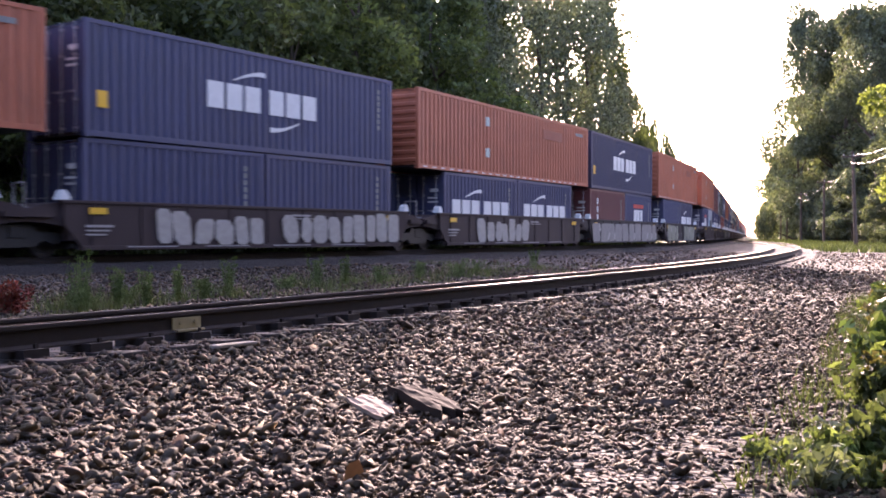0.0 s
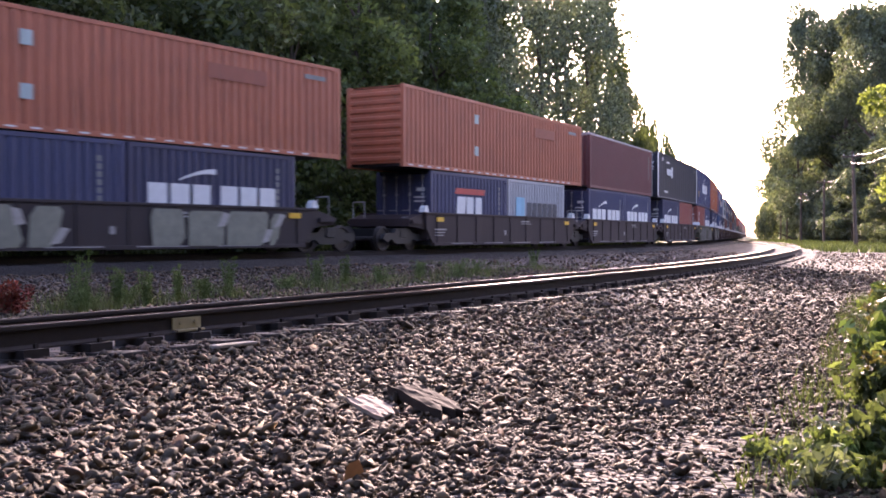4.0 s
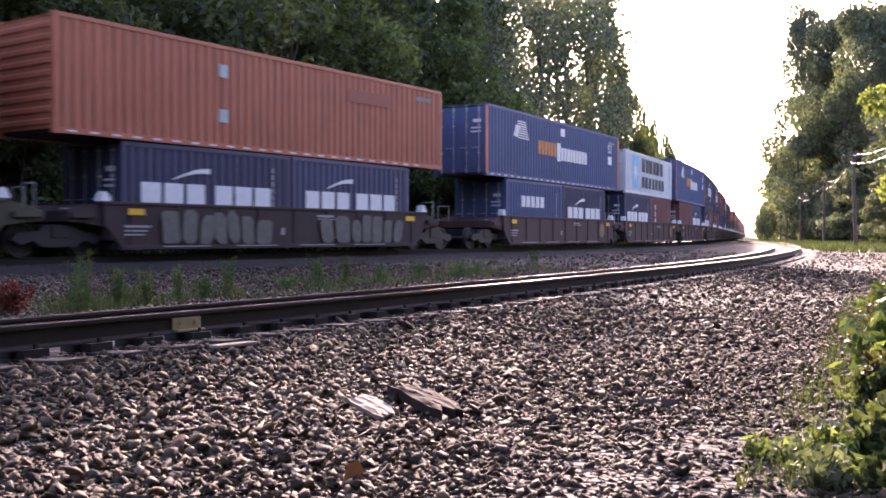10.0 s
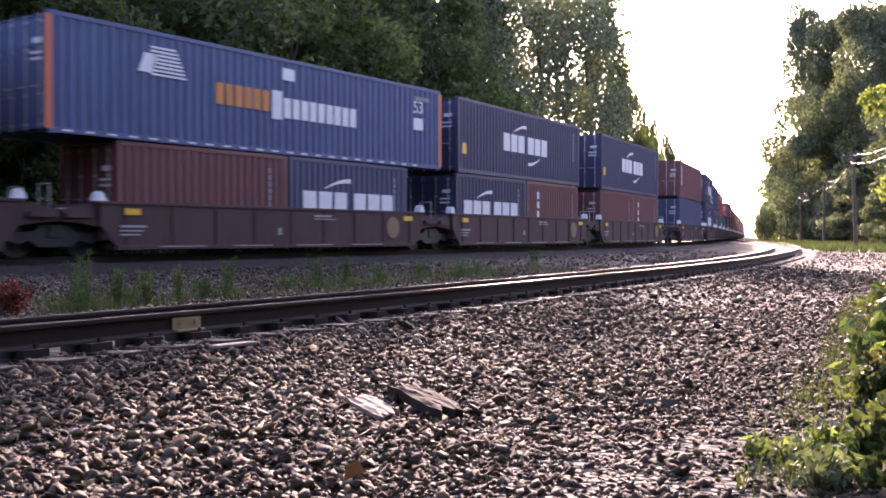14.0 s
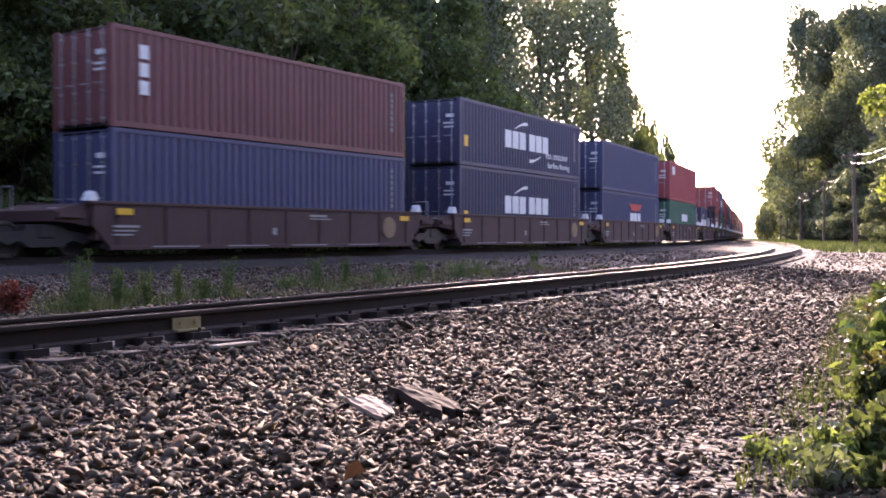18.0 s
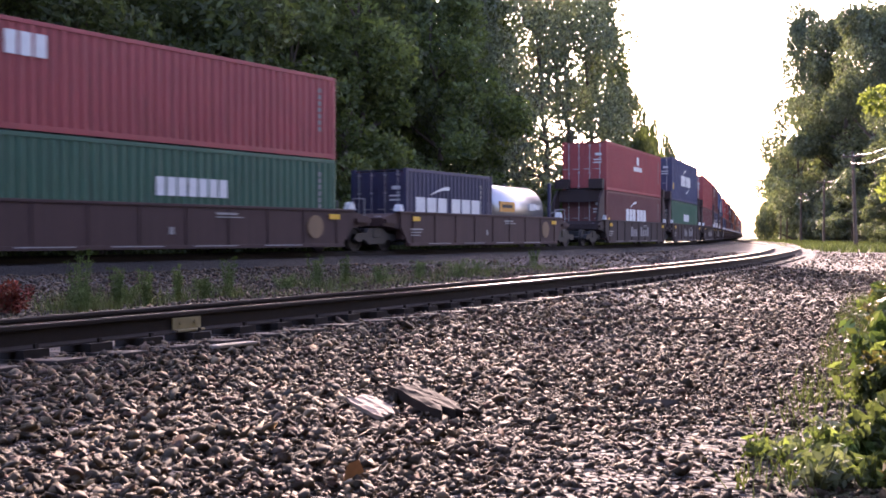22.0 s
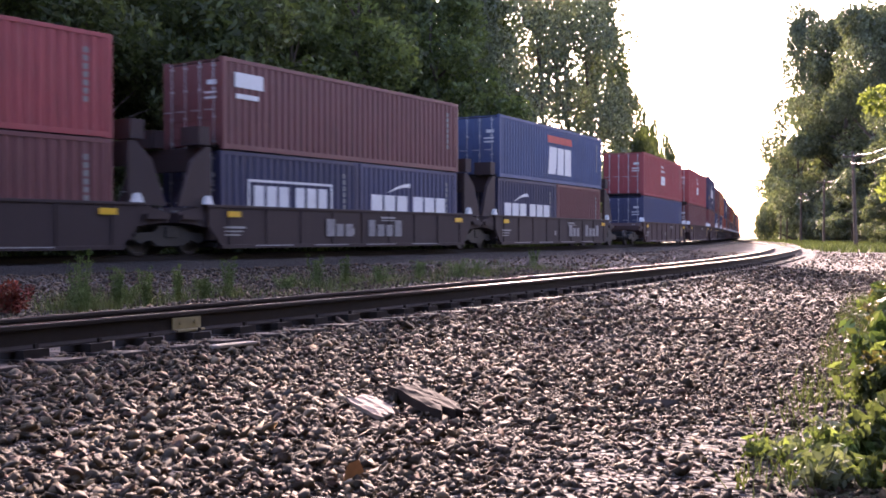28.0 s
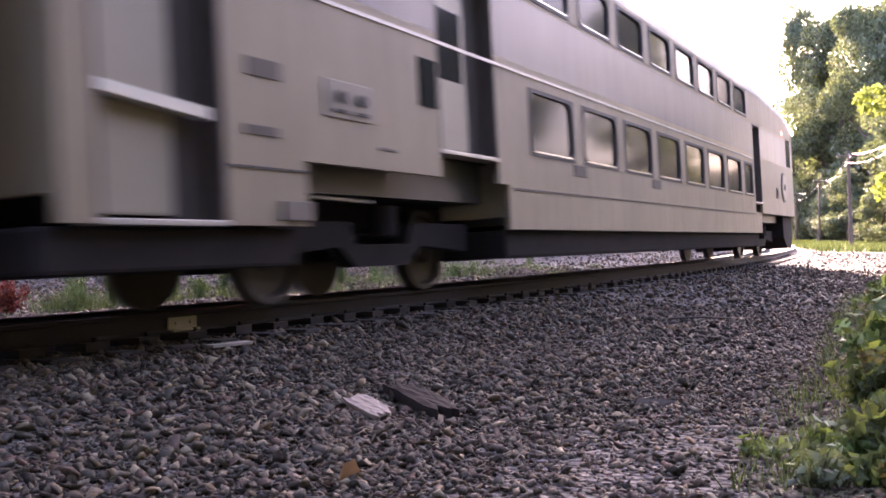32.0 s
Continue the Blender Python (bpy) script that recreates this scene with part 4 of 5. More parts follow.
UNITS = [
    (3.55, "or53", ("b20", "c20"), "dark", 3, False), (18.7, "cma", ("b20", "b20"), "dark", 1, False), (34.3, "or53", ("c20", "c20"), "dark", 2, False),
    (49.1, "cma_n", ("t20", "a20"), "ltgrey", 7, False), (64.8, "or53", ("b20", "n20"), "ltgrey", 9, True),
    (84.3, "or53", ("a20", "m20"), "dark", 0, False), (99.85, "tarp", ("c20", "c20"), "dark", 0, False), (115.5, "umax", ("n20", "r20"), "dark", 0, False),
    (131.1, "cma", ("rt20", "c20"), "olive", 11, False), (147.1, "or53", ("n20", "c20"), "dark", 12, True),
    (166.6, "stack", ("s20", "n20"), "rust", 0, False), (182.4, "maersk", ("n20", "t20"), "rust", 0, False), (197.9, "stack", ("ma20", "c20"), "rust", 0, False),
    (213.4, "cma_n", ("n20", "t20"), "rust", 0, False), (228.95, "cma_n", ("ma20", "t20"), "rust", 0, True),
    (248.6, "tex", ("blue29",), "rust", 0, False), (264.45, "eco", ("cma_n",), "rust", 0, False), (280.0, "plainblue", ("apl_low",), "rust", 0, False),
    (295.75, "cai", ("capital",), "rust", 0, False), (311.87, "", ("n20", "tank"), "rust", 0, True),
    (331.6, "emblem", ("cma_m",), "dark", 0, False), (347.5, "cma", ("capital",), "dark", 0, False), (363.8, "red", ("maroon",), "dark", 0, False),
    (379.5, "inter", ("x20", "c20"), "dark", 0, False), (395.0, "apl", ("n20", "ma20"), "dark", 0, True),
    (415.5, "zim", ("plainblue",), "rust", 0, False), (431.05, "zim", ("maroon",), "rust", 0, False), (446.6, "cma_n", ("maroon",), "rust", 0, False),
    (462.2, "maroon", ("c20", "t20"), "dark", 0, False), (477.8, "or53", ("c20", "r20"), "dark", 0, True),
    (497.3, "cma", ("r20", "b20"), "rust", 0, False), (512.9, "tex", ("maroon",), "rust", 0, False), (528.5, "red", ("n20", "ma20"), "dark", 0, False),
    (544.1, "or53", ("b20", "t20"), "dark", 0, False), (559.7, "cma_n", ("ma20", "c20"), "dark", 0, True),
    (579.2, "maroon", ("plainblue",), "rust", 0, False), (594.8, "zim", ("t20", "b20"), "rust", 0, False), (610.4, "cma", ("maroon",), "dark", 0, False),
    (626.0, "or53", ("r20", "n20"), "dark", 0, False), (641.6, "tex", ("red",), "dark", 0, True)]
FLEET = []          # (thing, centre at 0 s, height over the rail)
CAR_LABEL = {"dark": "dark brown weathered well car", "ltgrey": "dark well car covered in large grey graffiti", "rust": "rust-brown well car with stencilled writing", "olive": "dull olive-brown well car with faded graffiti"}
for n_unit, (centre, upper, lower, style, graf, last) in enumerate(UNITS):
    tall = style == "dark" and 325 < centre < 400
    what = "dark well car with tall bulkheads and white block lettering" if tall else CAR_LABEL[style] + (" and pale graffiti" if graf and style == "dark" else "")
    FLEET.append((well_car(style, last, graf, tall, what, 3.0 if last else 0.0), centre, 0.0))
    z, top = 0.33, 0.0
    for i, key in enumerate(lower):
        if key == "tank":
            ob, h = tank_container(), 2.59
        else:
            ob, h = container(*B[key][:3], B[key][4], B[key][3], door=True), B[key][1]
        off = 0 if len(lower) == 1 else (-3.06, 3.06)[i]
        FLEET.append((ob, centre + off, z))
        top = h
    if upper:
        FLEET.append((container(*B[upper][:3], B[upper][4], B[upper][3], door=upper not in ("tarp",)), centre, z + top + 0.02))
        if upper == "tarp":
            tp = Shape().box(-6.13, 6.13, -1.226, 1.226, -0.07, 0.03, 0, 0.03).mesh("tarpaulin", flat("grey_tarpaulin", (0.30, 0.30, 0.31), 0.6))
            put("tarpaulin", tp, FLEET[-1][0], "grey tarpaulin cover", pose(0, 0, 2.75))


# ---------------------------------------------------------------- commuter train
SILVER = paint("brushed_car_side", (0.205, 0.165, 0.108), 0.6, 0.05, (0.12, 0.09, 0.06), 0.35)
BAND = paint("dark_blue_band", (0.068, 0.056, 0.062), 0.45, 0.1, (0.08, 0.07, 0.06), 0.25)
ROOF = paint("car_roof_grey", (0.30, 0.29, 0.28), 0.6, 0.1)
SOOT = flat("sooty_black_steel", (0.02, 0.017, 0.017), 0.95, 0.0, 0.4, 3)
SOOT.node_tree.nodes["Principled BSDF"].inputs["Specular IOR Level"].default_value = 0.12
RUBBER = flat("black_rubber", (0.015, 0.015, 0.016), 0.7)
SEAT = flat("seat_fabric", (0.06, 0.05, 0.07), 0.9)
CABIN = flat("cabin_ceiling", (0.35, 0.34, 0.32), 0.7)
HATCH = flat("vent_grey", (0.085, 0.07, 0.055), 0.8)
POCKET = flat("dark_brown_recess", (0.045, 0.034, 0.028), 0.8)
DOOR_SKIN = flat("grey_door_skin", (0.22, 0.19, 0.14), 0.5, 0.05, 0.12, 3)


def glow(name, col, strength):
    m, nt, b = nodes_of(name)
    b.inputs["Emission Color"].default_value = (*col, 1)
    b.inputs["Emission Strength"].default_value = strength
    return m


CABIN_LIGHT = glow("cabin_light", (1.0, 0.80, 0.45), 20.0)
RED_LIGHT = glow("red_marker_light", (1.0, 0.06, 0.03), 1.6)
X0, X1, CW = -15.74, 13.85, 1.53
VENTS = (-6.47, -2.47)


def coach(cab):
    """A two-level coach: origin between its trucks on the rail heads, cab end at +x."""
    car = tagged(new("commuter_coach"), "silver two-level commuter coach with a cab end" if cab else "silver two-level commuter coach", "railway car", group="coaches of the commuter train")
    trucks = (-11.35, 9.9)
    lows = [(-7.47 + 2.0 * k, 1.62) for k in range(7)] + [(6.3, 1.1)]
    ups = [(-7.35 + 1.85 * k, 1.48) for k in range(8)]
    high_doors = [(-10.02, 1.46), (7.62, 1.02)]
    end_door = (-14.82, 1.26)
    doors = [end_door] + high_doors
    bays = [(-11.1, 4.15), ((7.9 + X1) / 2, X1 - 7.9)]
    trim = flat("dull_trim", (0.33, 0.31, 0.28), 0.45, 0.4)

    def panels(name, y0, y1, z0, z1, holes, mat, a=X0, b=X1, label=""):
        """The wall between openings, one panel a part."""
        x = a
        for c, w in sorted(holes) + [(b + 1, 2)]:
            if c - w / 2 > x + 0.01:
                put(name, Shape().box(x, c - w / 2, y0, y1, z0, z1).mesh(name, mat), car, label)
            x = max(x, c + w / 2)

    for sy in (-1, 1):
        y0, y1 = (-CW, -CW + 0.07) if sy < 0 else (CW - 0.07, CW)
        panels("side_panel", y0, y1, 0.66, 1.20, bays + [end_door], SILVER)
        panels("side_panel", y0, y1, 1.20, 1.60, doors, SILVER)
        panels("window_pillar", y0, y1, 1.60, 2.47, lows + doors, SILVER)
        panels("side_panel", y0, y1, 2.47, 2.72, doors, SILVER)
        panels("colour_band", y0, y1, 2.72, 3.56, doors, BAND, label="dark blue-grey band between the window rows")
        panels("window_pillar", y0, y1, 3.56, 4.40, ups, SILVER, b=8.4)
        # sloping shoulder above the cab
        put("cab_shoulder", Shape().prism([(8.4, 3.56), (X1, 3.56), (X1, 3.86), (12.4, 4.2), (8.4, 4.40)], y0, y1).mesh("cab_shoulder", SILVER), car)
        yo = y0 - 0.012 if sy < 0 else y1 + 0.002
        for z, c, a, b in ((2.60, trim, -14.1, 7.0), (1.145, RUBBER, -8.9, 7.0), (1.10, RUBBER, -14.15, -13.2)):
            put("trim_strip", Shape().box(a, b, yo, yo + 0.01, z, z + (0.035 if z > 2 else 0.018)).mesh("trim_strip", c), car, "thin dull metal trim strip" if z > 2 else "thin dark seam along the side")
        for holes, z0, z1 in ((lows, 1.60, 2.47), (ups, 3.62, 4.34)):
            for c, w in holes:
                fr = cached(("winframe", w, z0), lambda: window_frame(w, z1 - z0))
                wf = put("window", fr, car, "dark rounded window in a rubber frame", pose(c, (y0 + y1) / 2, z0))
                # bright strip paints the highlight along the window's bottom rubber
                put("sill", cached(("wglint", w), lambda: Shape().box(-w / 2 + 0.14, w / 2 - 0.14, -0.052, 0.052, 0.05, 0.066).mesh("sill", flat("rubber_highlight", (0.5, 0.48, 0.45), 0.3, 0.7))), wf, "thin bright strip standing for the highlight on the bottom rubber")
                put("pane", cached(("pane", w, z0), lambda: Shape().box(-w / 2 + 0.03, w / 2 - 0.03, -0.006, 0.006, 0.03, z1 - z0 - 0.03).mesh("pane", GLASS)), wf)
        panels("window_sill_panel", y0, y1, 3.561, 3.62, doors, SILVER, b=8.4)
        panels("window_head_panel", y0, y1, 4.34, 4.399, [], SILVER, b=8.39)
        for c, w in doors:
            z0 = 0.70 if c < -12 else 1.50
            leaf_w = w * 0.66
            dr = put("door", cached(("door", w, z0), lambda: Shape().box(-leaf_w / 2, leaf_w / 2, -0.025, 0.025, z0 + 0.03, 3.52, 0, 0.02).mesh("door", DOOR_SKIN)), car, "recessed grey sliding door leaf", pose(c - (w - leaf_w) / 2 + 0.02, sy * (CW - 0.17), 0))
            put("door_window", cached(("dwin", w), lambda: Shape().box(-leaf_w / 2 + 0.1, leaf_w / 2 - 0.1, -0.03, 0.03, 2.3, 3.1, 0, 0.02).mesh("door_window", GLASS)), dr, "dark door window")
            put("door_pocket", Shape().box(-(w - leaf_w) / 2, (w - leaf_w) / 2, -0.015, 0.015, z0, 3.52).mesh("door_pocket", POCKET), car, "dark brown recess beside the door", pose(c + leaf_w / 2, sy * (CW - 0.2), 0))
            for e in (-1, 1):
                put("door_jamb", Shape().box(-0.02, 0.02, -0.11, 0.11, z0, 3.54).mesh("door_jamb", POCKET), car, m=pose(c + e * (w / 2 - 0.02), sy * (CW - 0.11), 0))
            put("door_step", Shape().box(-w / 2, w / 2, -0.11, 0.11, z0 - 0.05, z0 - 0.005, 0, 0.008).mesh("door_step", trim), car, "dull metal door step with a bright edge", pose(c, sy * (CW - 0.1), 0))
            put("door_header", Shape().box(-w / 2, w / 2, -0.035, 0.035, 3.54, 3.60).mesh("door_header", BAND), car, m=pose(c, sy * (CW - 0.035), 0))
        put("door_ledge", Shape().prism([(-0.62, 1.60), (-0.62, 1.52), (0.45, 1.43), (0.45, 1.52)], -0.055, 0.055).mesh("door_ledge", flat("pale_trim", (0.5, 0.48, 0.44), 0.4, 0.4)), car, "bright slanting metal ledge across the door", pose(end_door[0] + 0.05, sy * (CW - 0.08), 0))
        for bx, bz, bw, bh in ((-13.7, 1.82, 0.42, 0.15), (-13.75, 1.36, 0.40, 0.08), (-11.84, 1.38, 0.30, 0.03), *((v, 1.42, 0.52, 0.16) for v in VENTS)):
            put("side_hatch", cached(("hatch", bw, bh), lambda: Shape().box(-bw / 2, bw / 2, -0.012, 0.012, 0, bh, 0, 0.008).mesh("side_hatch", HATCH)), car, "small dark equipment vent", pose(bx, sy * CW, bz))
        sock = put("socket_panel", Shape().box(-0.4, 0.4, -0.012, 0.012, 0, 0.34, 0, 0.01).mesh("socket_panel", flat("socket_panel_grey", (0.17, 0.145, 0.11), 0.6)), car, "shallow panel with two dark cable sockets", pose(-12.47, sy * CW, 1.61))
        for o in (-0.17, 0.17):
            put("socket", cached("socket", lambda: Shape().tube((0, -0.05, 0.19), (0, 0.05, 0.19), 0.055, n=12).box(-0.1, 0.1, -0.03, 0.03, 0.05, 0.08).mesh("socket", RUBBER)), sock, "dark round cable socket", pose(o, 0, 0))
        put("crew_window", Shape().box(-0.19, 0.19, -0.012, 0.012, 0, 0.5, 0, 0.008).mesh("crew_window", GLASS), car, "small dark window beside the door", pose(-10.98, sy * CW, 1.9))
        put("corner_box", Shape().box(-0.2, 0.2, -0.03, 0.03, 0, 0.16, 0, 0.01).mesh("corner_box", flat("hatch_rim", (0.12, 0.10, 0.075), 0.7)), car, "small box at the panel's corner", pose(-13.35, sy * CW, 0.7))
    # roof: a level vault, then a slope down to the cab
    def vault(side, crown):
        return [(-CW, side), (-CW + 0.04, side + 0.16), (-1.36, side + 0.3), (-0.9, crown - 0.06), (0, crown), (0.9, crown - 0.06), (1.36, side + 0.3), (CW - 0.04, side + 0.16), (CW, side)]
    end = X1 if not cab else 8.4
    put("roof", Shape().prism(vault(4.40, 4.9), X0, end, axis="x").mesh("roof", ROOF), car)
    put("roof_vent", Shape().box(-3, -1.4, -0.5, 0.5, 4.86, 4.99, 0, 0.03).mesh("roof_vent", ROOF), car)
    put("roof_vent", Shape().box(2.4, 4.0, -0.5, 0.5, 4.86, 4.99, 0, 0.03).mesh("roof_vent", ROOF), car)
    for bx in (-8.85, 6.95):
        put("bulkhead", Shape().box(bx, bx + 0.06, -CW + 0.08, CW - 0.08, 0.82, 4.40).mesh("bulkhead", CABIN), car)
    # solid black filler added to stop sky showing through the door gaps
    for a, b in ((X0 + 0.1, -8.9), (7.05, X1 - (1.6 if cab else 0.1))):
        put("vestibule", Shape().box(a, b, -1.18, 1.18, 1.46, 4.2).mesh("vestibule", RUBBER), car, "solid black block closing the car end behind the doors")
    put("floor_lower", Shape().box(-8.85, 7.0, -1.45, 1.45, 0.72, 0.8).mesh("floor_lower", RUBBER), car)
    put("floor_upper", Shape().box(-8.85, 7.0, -1.45, 1.45, 2.72, 2.78).mesh("floor_upper", CABIN), car)
    strip = cached("strip", lambda: Shape().box(-0.42, 0.42, -0.05, 0.05, 2.66, 2.70).mesh("light_strip", CABIN_LIGHT))
    for sy in (-0.8, 0.8):
        for k in range(10):
            put("light_strip", strip, car, "warm ceiling light strip", pose(-7.9 + 1.6 * k + (0.3 if sy > 0 else 0), sy, 0))
    seat = cached("coach_seat", lambda: Shape().box(-0.05, 0.05, -0.48, 0.48, 0.8, 2.02, 0, 0.04).box(-0.02, 0.42, -0.48, 0.48, 1.15, 1.28, 0, 0.04).mesh("seat", SEAT))
    for k in range(16):
        for sy in (-1, 1):
            put("seat", seat, car, "dark high-backed passenger seat", pose(-8.3 + 0.95 * k, sy * 0.9, 0))
    put("end_wall_rear", Shape().box(X0, X0 + 0.08, -CW + 0.07, CW - 0.07, 0.85, 4.40).mesh("end_wall_rear", SILVER), car)
    put("gangway", Shape().box(X0 - 0.3, X0, -0.55, 0.55, 1.0, 3.2, 0, 0.05).mesh("gangway", RUBBER), car, "black rubber gangway bellows")
    if cab:
        a, m, f = vault(4.40, 4.9), vault(4.2, 4.62), vault(3.86, 4.12)
        vs = [(x, y, z) for x, pr in ((8.4, a), (12.4, m), (X1, f)) for y, z in pr]
        n = len(a)
        fs = [(r * n + i, r * n + i + 1, (r + 1) * n + i + 1, (r + 1) * n + i) for r in range(2) for i in range(n - 1)] + [tuple(range(n)), tuple(range(3 * n - 1, 2 * n - 1, -1))]
        put("cab_roof", Shape().add(vs, fs).mesh("cab_roof", ROOF), car, "roof sloping down to the cab")
        put("cab_front", Shape().box(X1 - 0.08, X1, -CW + 0.07, CW - 0.07, 1.20, 3.9).mesh("cab_front", SILVER), car)
        for sy in (-1, 1):
            put("cab_window", Shape().box(12.65, 13.4, -0.012, 0.012, 2.75, 3.6, 0, 0.02).mesh("cab_window", GLASS), car, "dark cab side window", pose(0, sy * (CW + 0.003), 0))
            dish = put("round_hatch", cached("dish", lambda: Shape().tube((0, -0.02, 0), (0, 0.02, 0), 0.46, n=28).mesh("round_hatch", HATCH)), car, "round side hatch with a dark rim", pose(11.85, sy * CW, 2.05))
            put("cover", cached("dishc", lambda: Shape().tube((0, -0.04, 0), (0, 0.04, 0), 0.39, n=28).mesh("cover", flat("hatch_pale", (0.21, 0.175, 0.13), 0.6))), dish, "pale round cover")
            put("hub", cached("dishh", lambda: Shape().tube((0, -0.06, 0), (0, 0.06, 0), 0.1, n=16).mesh("hub", RUBBER)), dish, "dark round hub")
            put("side_hatch", cached("sqh", lambda: Shape().box(-0.17, 0.17, -0.02, 0.02, 0, 0.32, 0, 0.01).box(-0.1, 0.1, -0.03, 0.03, 0.07, 0.25, 1).mesh("side_hatch", HATCH, RUBBER)), car, "small recessed equipment hatch", pose(10.65, sy * CW, 1.68))
            put("windscreen", Shape().box(X1 - 0.01, X1 + 0.012, sy * 0.75 - 0.5, sy * 0.75 + 0.5, 2.7, 3.6, 0, 0.01).mesh("windscreen", GLASS), car, "dark windscreen")
            put("marker_light", Shape().box(-0.06, 0.06, -0.02, 0.02, 3.66, 3.78, 0, 0.01).mesh("marker_light", RED_LIGHT), car, "glowing red marker light", pose(11.9, sy * (CW + 0.015), 0))
        put("cab_skirt", Shape().prism([(12.05, 0.55), (12.75, 0.2), (X1 - 0.35, 0.2), (X1 - 0.06, 0.62), (X1 - 0.06, 1.19), (12.05, 1.19)], -CW + 0.1, CW - 0.1).mesh("cab_skirt", SOOT), car)
        put("coupler", Shape().box(X1 - 0.2, X1 + 0.5, -0.14, 0.14, 0.72, 1.0, 0, 0.03).mesh("coupler", BLACK), car)
        hose = Shape()
        arc = [(X1 + 0.05 + 0.3 * i / 8, -0.75, 0.62 - 0.32 * math.sin(math.pi * i / 8)) for i in range(9)]
        for p, q in zip(arc, arc[1:]):
            hose.tube(p, q, 0.03, n=6)
        put("air_hose", hose.mesh("air_hose", RUBBER), car, "black air hose hanging in a loop")
        put("roof_horn", Shape().tube((9.5, -1.0, 4.86), (10.85, -1.0, 4.84), 0.05, 0.035, 8).box(9.7, 9.8, -1.05, -0.95, 4.66, 4.86).box(10.5, 10.6, -1.05, -0.95, 4.62, 4.82).mesh("roof_horn", BLACK), car, "long thin horn on the roof edge")
    else:
        put("end_wall_front", Shape().box(X1 - 0.08, X1, -CW + 0.07, CW - 0.07, 0.85, 4.40).mesh("end_wall_front", SILVER), car)
    put("underframe", Shape().box(-9.0, 7.85, -1.44, 1.44, 0.31, 0.655, 0, 0.04).mesh("underframe", SOOT), car, "dark underframe skirt")
    put("centre_sill", Shape().box(X0, X1 - 0.2, -0.5, 0.5, 0.72, 1.0).mesh("centre_sill", SOOT), car)
    put("end_skirt", Shape().box(-15.85, -13.25, -1.44, 1.44, 0.34, 0.645, 0, 0.03).mesh("end_skirt", SOOT), car, "dark skirt under the end door")
    wheels = []
    for t in trucks:
        put("truck_bay", Shape().box(t - 1.9, t + 2.1, -1.25, 1.25, 0.98, 1.44).mesh("truck_bay", BLACK), car)
        for sy in (-1, 1):
            put("truck_frame", cached("ctf", lambda: Shape().prism([(-1.9, 0.42), (-1.9, 0.74), (-0.6, 0.74), (-0.5, 0.52), (0.5, 0.52), (0.6, 0.74), (1.9, 0.74), (1.9, 0.42), (0.8, 0.5), (0.5, 0.3), (-0.5, 0.3), (-0.8, 0.5)][::-1], -0.08, 0.08).tube((0, -0.1, 0.6), (0, -0.1, 0.9), 0.13)
                                               .mesh("truck_frame", SOOT)), car, "cast truck frame", pose(t, sy * 1.05, 0))
        put("equalizer_pipe", cached("eqp", lambda: Shape().tube((-0.9, -1.2, 0.95), (0.1, -1.2, 0.93), 0.02, n=6).mesh("equalizer_pipe", GALV)), car, "bright thin pipe over the truck", pose(t - 0.4, 0, 0))
        for o in (-1.43, 1.43):
            wheels.append((turning_wheelset(car, t + o, 0.457), t + o))
    return car, wheels


def turning_wheelset(car, x, r):
    def make():
        s = Shape().tube((0, -0.75, 0), (0, 0.75, 0), 0.08, n=8)
        for sy in (-1, 1):
            w = wheel_mesh(r)
            s.add([(v.co.x * (1 if sy < 0 else -1), sy * (0.75 if sy < 0 else 0.75) + v.co.y * (1 if sy < 0 else -1), v.co.z) for v in w.vertices], [list(p.vertices) for p in w.polygons])
        return s.mesh("wheelset", WHEEL_STEEL)
    return put("wheelset", cached("coach_wheelset", make), car, m=pose(x, 0, r))


def window_frame(w, h):
    s = Shape()
    t = 0.05
    s.box(-w / 2, w / 2, -0.045, 0.045, 0, t).box(-w / 2, w / 2, -0.045, 0.045, h - t, h).box(-w / 2, -w / 2 + t, -0.045, 0.045, t, h - t).box(w / 2 - t, w / 2, -0.045, 0.045, t, h - t)
    c = min(0.19, w * 0.28)
    for sx in (-1, 1):
        for z, dz in ((t, 1), (h - t, -1)):
            x = sx * (w / 2 - t)
            arc = [(x - sx * c * (1 - math.sin(a)), z + dz * c * (1 - math.cos(a))) for a in (i * math.pi / 12 for i in range(7))]
            pts = [(x, z)] + arc
            s.prism(pts if sx * dz < 0 else pts[::-1], -0.045, 0.045)
    return s.mesh("window_frame", RUBBER)


V_COMMUTER = 16.0
cab_coach, cab_wheels = coach(True)
second_coach, second_wheels = coach(False)

